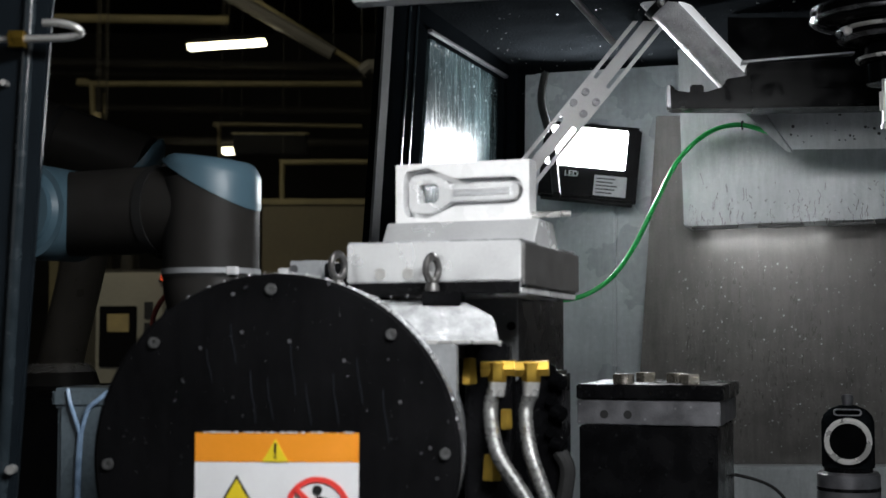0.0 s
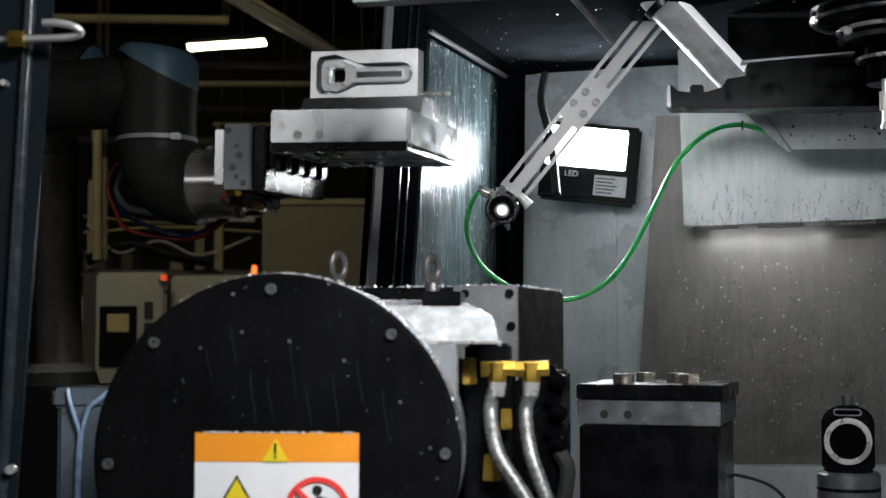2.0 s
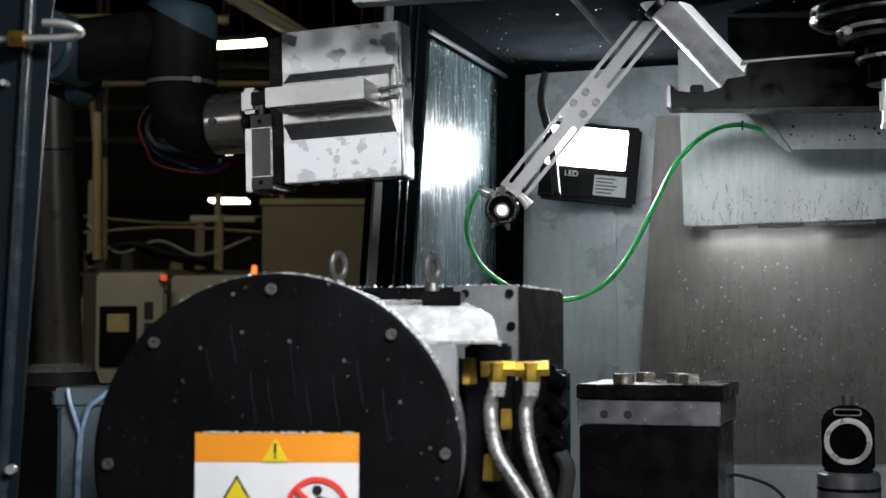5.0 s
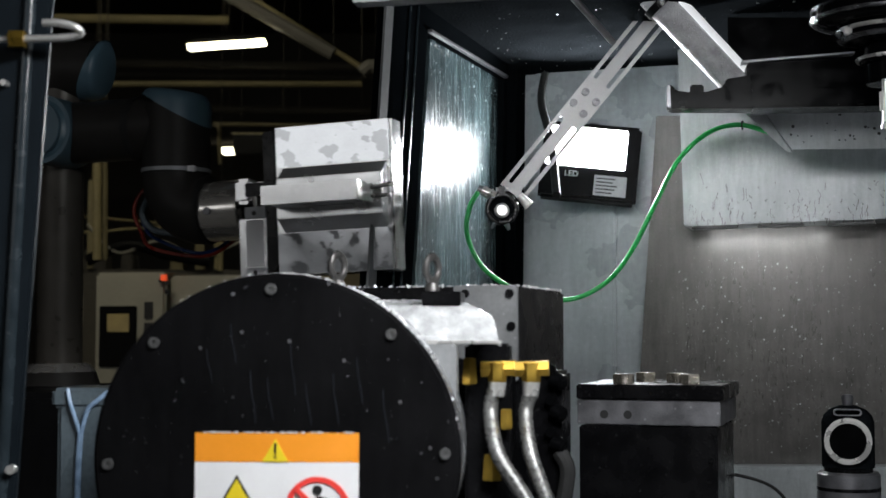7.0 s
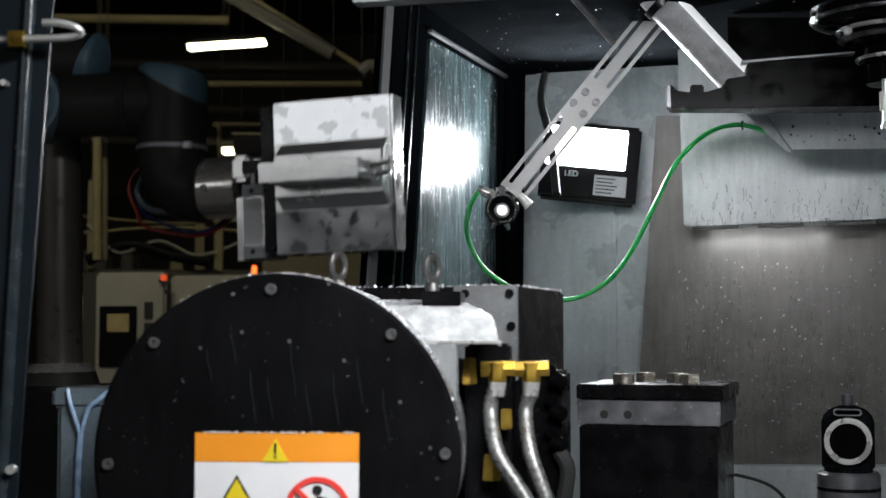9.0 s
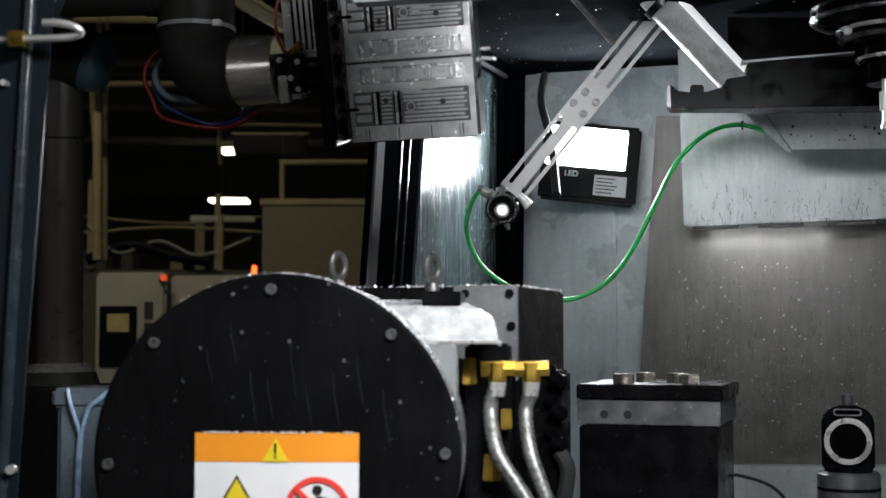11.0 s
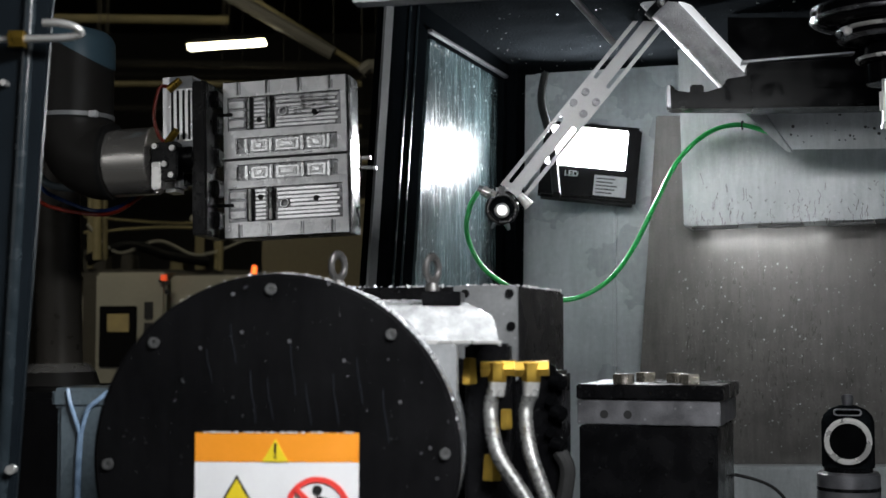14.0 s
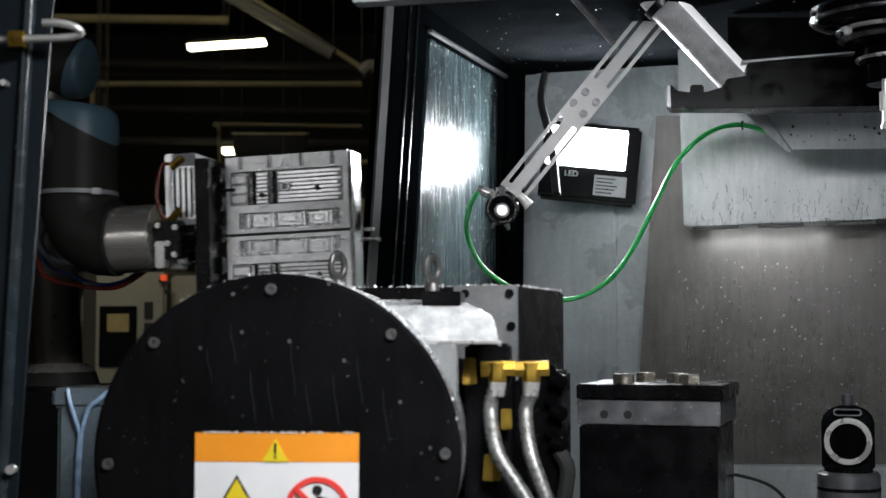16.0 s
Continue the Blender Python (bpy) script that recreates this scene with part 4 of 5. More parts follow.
part("front_plate", box(-0.073, 0, -0.008, 0, -0.105, 0, 0.0012), PLATE_STEEL, t, "splashed grey steel front plate")
part("body", box(-0.20, -0.001, 0.001, 0.225, -0.36, -0.001, 0.003), BLACK_STEEL, t)
part("column", box(-0.14, 0.0, -0.06, -0.010, -0.36, -0.08, 0.004), BLACK_STEEL, t)
for x, z in ((-0.059, -0.009), (-0.008, -0.009), (-0.006, -0.045)):
    part("screw", bolt(x, -0.008, z, 0.0048, 0.003), BLACK_STEEL, t)
for z in (-0.11, -0.14, -0.17):
    part("side_boss", rod((-0.002, 0.12, z), (0.006, 0.12, z), 0.012, 0.010, 12, 0.002), BLACK_STEEL, t)
t = thing("wet_casting", pose(0.0548, 1.3000, 1.2928, 0, 0, -4), "wet rounded grey casting flooded with coolant", "casting")
wet_rnd = random.Random(17)
bm = bmesh.new()
grid, NX, NY = [], 34, 30
for j in range(NY + 1):
    y = 0.118 * j / NY
    top = float(np.interp(y, (0, 0.010, 0.024, 0.036, 0.06, 0.118), (0.004, 0.010, 0.024, 0.0335, 0.037, 0.041)))
    right = float(np.interp(y, (0, 0.03, 0.06, 0.09, 0.118), (0.0, -0.007, -0.018, -0.030, -0.042)))
    grid.append([bm.verts.new((-0.125 + (right + 0.125) * i / NX, y, top + (wet_rnd.gauss(0, 0.0006) if 0 < j < NY else 0) - 0.010 * max(0.0, i / NX - 0.82) / 0.18)) for i in range(NX + 1)])
for j in range(NY):
    for i in range(NX):
        bm.faces.new((grid[j][i], grid[j][i + 1], grid[j + 1][i + 1], grid[j + 1][i]))
rim_v = grid[0] + [r[-1] for r in grid[1:]] + grid[-1][-2::-1] + [r[0] for r in grid[-2:0:-1]]
low = [bm.verts.new((v.co.x, v.co.y, -0.003)) for v in rim_v]
for i in range(len(rim_v)):
    k2 = (i + 1) % len(rim_v)
    bm.faces.new((rim_v[i], low[i], low[k2], rim_v[k2]))
bm.faces.new(low)
part("ramp", bm, WET_GLARE_TOP, t, "wet sloping top, paled for lamp glare")
part("step_block", box(-0.078, -0.040, 0.034, 0.115, 0.033, 0.0475, 0.001), BLACK_STEEL, t, "black step block")
part("shoulder_lip", box(-0.085, 0.001, -0.002, 0.03, -0.004, -0.0005, 0.0008), STEEL, t, "bright wet lip")
bm = bmesh.new()
for k in range(170):
    c = Vector((-0.20 * rnd.random(), 0.002 + 0.02 * rnd.random(), 0)) if k < 90 else Vector((-0.006 * rnd.random(), 0.22 * rnd.random(), 0))
    s = 0.0006 + 0.0016 * rnd.random() ** 3
    bmesh.ops.create_icosphere(bm, subdivisions=1, radius=s, matrix=Matrix.Translation(c) @ Euler((rnd.random() * 6, rnd.random() * 6, 0)).to_matrix().to_4x4() @ Matrix.Diagonal((1.6, 0.9, 0.6, 1)))
solo("swarf_chips", bm, ALU_RAW, PED, "bright aluminium swarf chips along the pedestal edge", "swarf", kind="stuff")
t = thing("valve_block", pose(0.1056, 1.5400, 1.2673, 0, 0, YAW), "black valve block with oily fittings on the pedestal", "valve")
part("block_body", box(-0.05, 0.028, -0.002, 0.05, -0.15, -0.01, 0.004), BLACK_STEEL, t)
for k, z in enumerate((-0.02, -0.055, -0.09)):
    part("banjo_fitting", rod((0.020, -0.004, z), (0.034, -0.010, z - 0.004), 0.010, 0.008, 14, 0.002), BLACK_GLOSS, t)
    part("locknut", rod((0.018, -0.012, z + 0.012), (0.018, -0.003, z + 0.012), 0.006, seg=6), BLACK_GLOSS, t)
part("stub", hose([(0.026, -0.004, -0.10), (0.036, -0.006, -0.12), (0.030, -0.006, -0.16)], 0.009, 10), RUBBER, t)
t = thing("junction_bracket", pose(0.0128, 1.2900, 1.2929, 0, 0, -6), "grey steel bracket plate beside the drum", "bracket")
part("plate", box(-0.055, 0, 0, 0.02, -0.12, -0.004, 0.0012), PLATE_STEEL, t)
part("black_box", box(0.001, 0.046, 0.074, 0.12, -0.25, -0.004, 0.003), BLACK_STEEL, t)


def eyebolt(x, y, z):
    e = thing("eyebolt", pose(x, y, z, 0, 0, 48), "dark steel lifting eyebolt on the rotary table", "eyebolt", "lifting eyebolts")
    part("eye", ring(0.0092, 0.0034, Matrix.LocRotScale((0, 0, 0.0160), None, (1, 1, 1.3))), FORGED, e)
    part("shank", rod((0, 0, -0.006), (0, 0, 0.0025), 0.008, 0.006, 14, 0.001), FORGED, e)


eyebolt(-0.0106, 1.3425, 1.3464)
eyebolt(-0.1053, 1.3650, 1.3500)


def fitting(px, brass, line):
    h = thing("hose_fitting", Matrix.Translation(px), "brass elbow fitting with a braided steel hose", "hose", "coolant hoses")
    part("elbow", add(rod((-0.016, 0.004, 0.001), (0.018, 0, 0.002), 0.0085, seg=6), rod((0.0, 0, 0.007), (0.0, 0, -0.012), 0.0095, seg=6)), BRASS, h, "brass elbow")
    part("ferrule", rod((0.0, 0, -0.012), (-0.001, 0, -0.026), 0.0092, 0.0080, 16), STEEL, h, "steel crimp ferrule")
    part("braid", hose([tuple(Vector(q) - Vector(px)) for q in line], 0.0075, 14, 18, 0.05), mat("braided_steel", (0.16, 0.16, 0.155), 0.3, 0.6, scale=200, vary=0.25, bump=0.2), h, "grey braided hose")


fitting((0.0539, 1.3600, 1.2628), 0, [(0.0505, 1.3600, 1.2432), (0.0471, 1.3600, 1.2209), (0.0529, 1.3400, 1.1836), (0.0716, 1.3300, 1.1520), (0.0953, 1.3200, 1.1155)])
fitting((0.0889, 1.3800, 1.2622), 0, [(0.0900, 1.3800, 1.2424), (0.0830, 1.3800, 1.2197), (0.0862, 1.3600, 1.1819), (0.0965, 1.3500, 1.1497), (0.1105, 1.3400, 1.1127)])
solo("brass_plug", rod((0, 0, -0.013), (0, 0, 0.013), 0.0085, 0.0065, 6, 0.001), BRASS, Matrix.Translation((0.0262, 1.3500, 1.2620)), "small brass hexagon pipe plug", "plug", "brass plugs")
solo("brass_plug", rod((0, 0, -0.010), (0, 0, 0.010), 0.0065, 0.0060, 6, 0.001), BRASS, Matrix.Translation((0.0623, 1.3500, 1.2148)), "small brass hexagon pipe plug", "plug", "brass plugs")
solo("brass_plug", rod((0, 0, -0.013), (0, 0, 0.013), 0.0105, 0.0085, 6, 0.001), BRASS, Matrix.Translation((0.0480, 1.3550, 1.1673)), "small brass hexagon pipe plug", "plug", "brass plugs")

# box wrapped in plastic, black stand beside the table
t = thing("wrapped_box", pose(-0.3924, 1.5000, 1.2373, 0, 0, -6), "grey box wrapped in wrinkled blue plastic film", "box")
part("box_body", box(-0.032, 0.035, 0, 0.08, -0.25, 0, 0.006), PLASTIC, t)
part("film_rim", box(-0.037, 0.031, -0.003, 0.082, -0.020, 0.002, 0.004), PLASTIC, t, "bunched film rim")
part("film_fold", hose([(-0.018, -0.004, 0.001), (-0.014, -0.006, -0.014), (-0.008, -0.005, -0.032), (-0.0025, -0.004, -0.050)], 0.0024, 8), FILM_FOLD, t, "pale blue film fold")
part("film_fold", hose([(0.028, -0.004, -0.002), (0.016, -0.006, -0.012), (0.0056, -0.005, -0.022), (-0.0025, -0.004, -0.050)], 0.0026, 8), FILM_FOLD, t, "pale blue film fold")
part("film_fold", hose([(-0.0025, -0.004, -0.048), (-0.004, -0.004, -0.075), (-0.005, -0.004, -0.125)], 0.0034, 8), FILM_FOLD, t, "pale blue film fold")
solo("robot_stand", box(-0.30, 0.12, -0.1, 0.3, -0.8, 0, 0.01), BLACK_PAINT, Matrix.Translation((-0.6300, 2.2000, 1.2081)), "black painted robot stand", "stand")

# ---- probe block and tool setter ----
WET_NUT = mat("wet_dull_nut", (0.42, 0.39, 0.33), 0.18, 0.85, scale=80, vary=0.4, bump=0.3, drops=0.3, drop_size=300)
VB = pose(0.3543, 1.7500, 1.2111, 0, 0, YAW)
t = thing("zero_point_block", VB, "black tower block with a steel collar and black top plate", "block")
part("cover", box(-0.184, -0.004, 0, 0.19, -0.22, -0.033, 0.002), BLACK_STEEL, t, "black sheet cover")
part("collar", box(-0.186, 0, -0.002, 0.19, -0.031, 0, 0.001), DARK_STEEL, t, "dark wet steel collar")
part("top_plate", box(-0.187, 0.004, -0.004, 0.194, 0.001, 0.021, 0.002), BLACK_STEEL, t)
for x in (-0.150, -0.119):
    part("hole", rod((x, -0.003, -0.018), (x, -0.001, -0.018), 0.0055, seg=16), INK, t)
for x, y in ((-0.13, 0.03), (-0.115, 0.12), (-0.07, 0.10), (-0.045, 0.05)):
    part("hexagon_nut", rod((x, y, 0.021), (x, y, 0.034), 0.0150, 0.0150, 6, 0.001), WET_NUT, t)
for z in (-0.042, -0.074, -0.103):
    part("screw", bolt(-0.012, 0, z, 0.004, 0.003), BLACK_STEEL, t)
TS = pose(0.5754, 1.9500, 1.1486, 0, 0, -16.4)
t = thing("tool_setter", TS, "black tool setting probe with a steel ring on a steel base", "tool setter")
k = 0.000808
part("dome", add(rod((0, 0, -48 * k), (0, 0, 30 * k), 45 * k, 45 * k, 40), rod((0, 0, 30 * k), (0, 0, 42 * k), 45 * k, 41 * k, 40),
     rod((0, 0, 42 * k), (0, 0, 52 * k), 41 * k, 32 * k, 40), rod((0, 0, 52 * k), (0, 0, 59 * k), 32 * k, 14 * k, 40)), WET_BLACK, t)
part("front_ring", prism(circle(0, 0, 40 * k, 40), -0.046, -0.030, 0.002, [circle(0, 0, 31 * k, 40)]), STEEL, t, "bright steel ring")
part("bore", rod((0, -0.038, 0), (0, -0.028, 0), 31 * k, seg=32), BLACK_GLOSS, t)
part("knob", rod((0, 0, 57 * k), (0, 0, 78 * k), 9 * k, 11 * k, 14, 0.002), DARK_STEEL, t)
part("base", rod((0, 0, -180 * k), (0, 0, -56 * k), 54 * k, 54 * k, 48, 0.003), DARK_STEEL, t, "dark turned steel base")
part("base_groove", rod((0, 0, -88 * k), (0, 0, -82 * k), 54.6 * k, 54.6 * k, 48), BLACK_STEEL, t)
part("top_slot", prism(slot_loop(-18 * k, 18 * k, 49 * k, 6 * k), -0.0385, -0.030, 0.0006, [slot_loop(-17 * k, 17 * k, 49 * k, 4 * k)]), DARK_STEEL, t)
part("neck", rod((0, 0, -56 * k), (0, 0, -48 * k), 42 * k, seg=40), BLACK_STEEL, t)
solo("probe_cable", hose([(0.4136, 1.9500, 1.0988), (0.4456, 1.9500, 1.0909), (0.4685, 1.9300, 1.0789), (0.4881, 1.9000, 1.0499)], 0.0024, 8), RUBBER, Matrix(), "thin black rubber probe cable", "cable")

# ---- robot ----
robot = thing("industrial_robot", Matrix(), "dark grey robot arm with blue grey joint caps", "robot")
part("shoulder", add(rod((-0.6722, 2.4000, 1.1899), (-0.6730, 2.4000, 1.2343), 0.075, 0.062, 40, 0.004)), ROBOT_GREY, robot)
part("shoulder_ring", rod((-0.6729, 2.4000, 1.2294), (-0.6731, 2.4000, 1.2462), 0.064, 0.050, 40, 0.002), TURNED, robot, "steel shoulder ring")
# upper arm hangs from the elbow, whose axis lies across
SHOULDER = Vector((-0.673, 2.400, 1.240))
upper = part("upper_arm", rod((0, 0, 0), (0, 0, -0.56), 0.037, 0.040, 40), ROBOT_TUBE, robot)
part("elbow_joint", rod((-0.16, 0, 0), (0.064, 0, 0), 0.050, 0.050, 40), ROBOT_GREY, upper)
part("elbow_band", rod((-0.098, 0, 0), (-0.084, 0, 0), 0.0512, seg=40), RUBBER, upper)
part("tube_ring", rod((0, 0, -0.132), (0, 0, -0.128), 0.0385, seg=40), RUBBER, upper)


def cap(r, z0):
    """Slanted joint cap, open side down, round top."""
    bm = bmesh.new()
    seg, rows = 40, []
    for j in range(7):
        a = radians(90 * j / 6)
        rr, hh = r * (0.72 + 0.28 * math.cos(a)) if j < 6 else 0.0, 0.02 * math.sin(a)
        rows.append([bm.verts.new((rr * math.cos(2 * math.pi * k / seg), rr * math.sin(2 * math.pi * k / seg),
                                   z0 + hh - (0.010 * (rr / r) ** 2 * math.cos(2 * math.pi * k / seg)) + (0.0 if j else -0.010 - 0.022 * math.cos(2 * math.pi * k / seg)))) for k in range(seg)])
    for a, b in zip(rows, rows[1:]):
        for k in range(seg):
            bm.faces.new((a[k], a[(k + 1) % seg], b[(k + 1) % seg], b[k]))
    bmesh.ops.remove_doubles(bm, verts=bm.verts, dist=1e-5)
    return bm


ELBOW_CAP = cap(0.052, 0.0)
bmesh.ops.transform(ELBOW_CAP, verts=ELBOW_CAP.verts, matrix=pose(0.065, 0, 0, 0, 90, 0) @ Matrix.Diagonal((1, 1, 0.7, 1)))
part("elbow_cap", ELBOW_CAP, ROBOT_BLUE, upper, "blue grey elbow cap")
# wrist with its axis upright, origin on the tool axis below
RW = 0.055
WX = 0.143  # from the tool's origin back to the wrist's axis
BEND = [(0, 0, 0.172), (0, 0, 0.11), (0, 0, 0.068), (0.0035, 0, 0.040), (0.017, 0, 0.014), (0.038, 0, 0.002), (0.050, 0, 0), (0.063, 0, 0)]
wrist = part("wrist_joint", hose(BEND, RW, 48, 8), ROBOT_GREY, robot)
part("joint_cap", cap(RW * 1.03, 0.176), ROBOT_BLUE, wrist, "blue grey slanted joint cap")
part("joint_seal", rod((0, 0, 0.062), (0, 0, 0.068), RW * 1.03, seg=48), GREY_STRIP, wrist, "pale joint seal ring")
part("seal_lip", rod((0, 0, 0.058), (0, 0, 0.0615), RW * 1.015, seg=48), RUBBER, wrist)
part("flange_seal", rod((0.057, 0, 0), (0.0632, 0, 0), RW * 1.01, seg=48), RUBBER, wrist)
part("cable_tie_head", box(0.040, 0.052, -0.040, -0.030, 0.060, 0.069, 0.001), WHITE, wrist)
# elbow piece of the wrist, origin where its axis crosses the wrist's
link = part("wrist_link", rod((0.02, 0, 0), (-0.225, 0, 0), 0.0515, 0.0515, 40, 0.006), ROBOT_GREY, robot)
part("joint_band", rod((-0.062, 0, 0), (-0.075, 0, 0), 0.053, seg=40), RUBBER, link, "black joint band")
part("end_cap", rod((-0.225, -0.070, 0), (-0.225, 0.045, 0), 0.0575, 0.056, 48, 0.013), ROBOT_BLUE, link, "blue grey round end cap")
fore = part("forearm", rod((0, 0, 0), (0, 0, 0.30), 0.040, 0.043, 40), FOREARM_LIT, robot)
part("cable_clip", box(-0.012, 0.012, -0.046, -0.036, 0.03, 0.05, 0.002), WHITE, fore, "small white cable clip")

grip = thing("gripper", Matrix(), "black and silver pneumatic gripper on a steel flange", "gripper")
part("flange", rod((-0.080, 0, 0.022), (-0.014, 0, 0.022), 0.0485, 0.0485, 48, 0.0015), TURNED, grip, "brushed steel flange")
part("flange_screw", rod((-0.062, -0.003, 0.070), (-0.062, -0.003, 0.0735), 0.006, seg=16), DARK_STEEL, grip)
part("adapter", rod((-0.016, 0, 0.022), (0.046, 0, 0.022), 0.022, 0.022, 24), BLACK_STEEL, grip)
cyl = part("cylinder_body", box(0.012, 0.047, -0.116, -0.004, 0.006, 0.090, 0.0015), ALU, grip, "pale anodised cylinder body")
for z, x, r in ((0.010, 0.034, 0.0042), (0.078, 0.012, 0.0042), (0.058, 0.024, 0.003), (0.046, 0.028, 0.0048), (0.030, 0.018, 0.0048), (0.018, 0.024, 0.003)):
    part("screw_hole", bolt(x + 0.0055, -0.1165, z + 0.004, r, 0.0012), DARK_STEEL, cyl)
for y0, y1, y in ((-0.1163, -0.097, -0.106), (-0.024, -0.0037, -0.014)):
    part("end_cap", box(0.0117, 0.0473, y0, y1, 0.0057, 0.0904, 0.001), GREY_STRIP, cyl, "grey cast end cap")
    part("end_screw", rod((0.028, y, 0.0902), (0.028, y, 0.0914), 0.0038, seg=12), INK, cyl)
part("cylinder_cover", box(0.014, 0.044, -0.0965, -0.0245, 0.0902, 0.0912, 0.0003), WHITE, cyl, "pale cover strip")
part("side_plate", box(-0.001, 0.0112, -0.118, -0.022, 0.012, 0.083, 0.001), ALU, grip, "bright side plate")
part("adapter_plate", box(-0.014, 0.014, 0.004, 0.044, 0.030, 0.072, 0.006), ALU_RAW, grip, "pale adapter plate")
part("sensor_block", box(0.010, 0.044, 0.013, 0.034, 0.050, 0.084, 0.0015), BLACK_STEEL, grip, "black sensor block")
part("sensor_screw", add(rod((0.018, 0.007, 0.078), (0.018, 0.013, 0.078), 0.003, seg=10), rod((0.026, -0.002, 0.078), (0.026, 0.013, 0.078), 0.0045, seg=10)), STEEL, grip)
for k in range(4):
    part("body_groove", box(0.0145 + 0.0085 * k, 0.018 + 0.0085 * k, -0.096, -0.025, 0.0046, 0.0064, 0.0003), BLACK_STEEL, cyl)
part("clamp_block", box(-0.009, 0.030, -0.020, 0.034, -0.012, 0.010, 0.002), BLACK_STEEL, grip)
part("clamp_lug", box(-0.008, 0.006, 0.008, 0.046, -0.014, 0.004, 0.0015), STEEL, grip, "bright steel lug")
for x, y in ((-0.002, -0.014), (0.012, 0.012), (0.024, -0.010), (0.022, 0.028)):
    part("clamp_screw", rod((x, y, -0.012), (x, y, -0.017), 0.0042, seg=10), STEEL, grip)
part("jaw_plate", box(0.044, 0.066, -0.108, 0.112, 0.006, 0.088, 0.002), BLACK_STEEL, grip)
for y in (-0.085, -0.045, 0.0, 0.045, 0.09):
    part("jaw", box(0.060, 0.074, y - 0.014, y + 0.010, 0.034, 0.056, 0.002), BLACK_STEEL, grip)
part("air_fitting", rod((0.012, -0.098, 0.004), (0.03, -0.11, 0.002), 0.006, 0.005, 12), BRASS, grip, "brass air fitting")
part("air_fitting", rod((0.012, -0.02, -0.004), (0.03, -0.035, -0.012), 0.006, 0.005, 12), BRASS, grip, "brass air fitting")
part("red_tube", hose([(0.012, -0.102, 0.002), (0.002, -0.098, -0.006), (-0.004, -0.06, -0.012), (0.002, -0.03, -0.010), (0.012, -0.02, -0.006)], 0.0026, 8), RED_TUBE, grip)
part("red_tube", hose([(-0.045, 0.034, 0.055), (-0.078, 0.030, 0.038), (-0.092, 0.026, 0.006), (-0.080, 0.030, -0.030), (-0.066, 0.040, -0.056), (0.0, 0.055, -0.070), (0.05, 0.04, -0.068), (0.10, 0.02, -0.045)], 0.0031, 8), RED_TUBE, wrist, "red air tube")
part("blue_tube", hose([(-0.045, 0.038, 0.045), (-0.070, 0.034, 0.030), (-0.080, 0.030, 0.002), (-0.070, 0.034, -0.030), (-0.05, 0.05, -0.046), (0.0, 0.06, -0.064), (0.05, 0.04, -0.062), (0.10, 0.02, -0.04)], 0.0031, 8), BLUE_TUBE, wrist, "blue air tube")
part("drain_hose", hose([(-0.048, 0.022, 0.040), (-0.064, 0.020, 0.022), (-0.069, 0.016, -0.004), (-0.050, 0.022, -0.028), (0.0, 0.030, -0.036)], 0.0055, 10), PLASTIC, wrist, "pale blue hose")

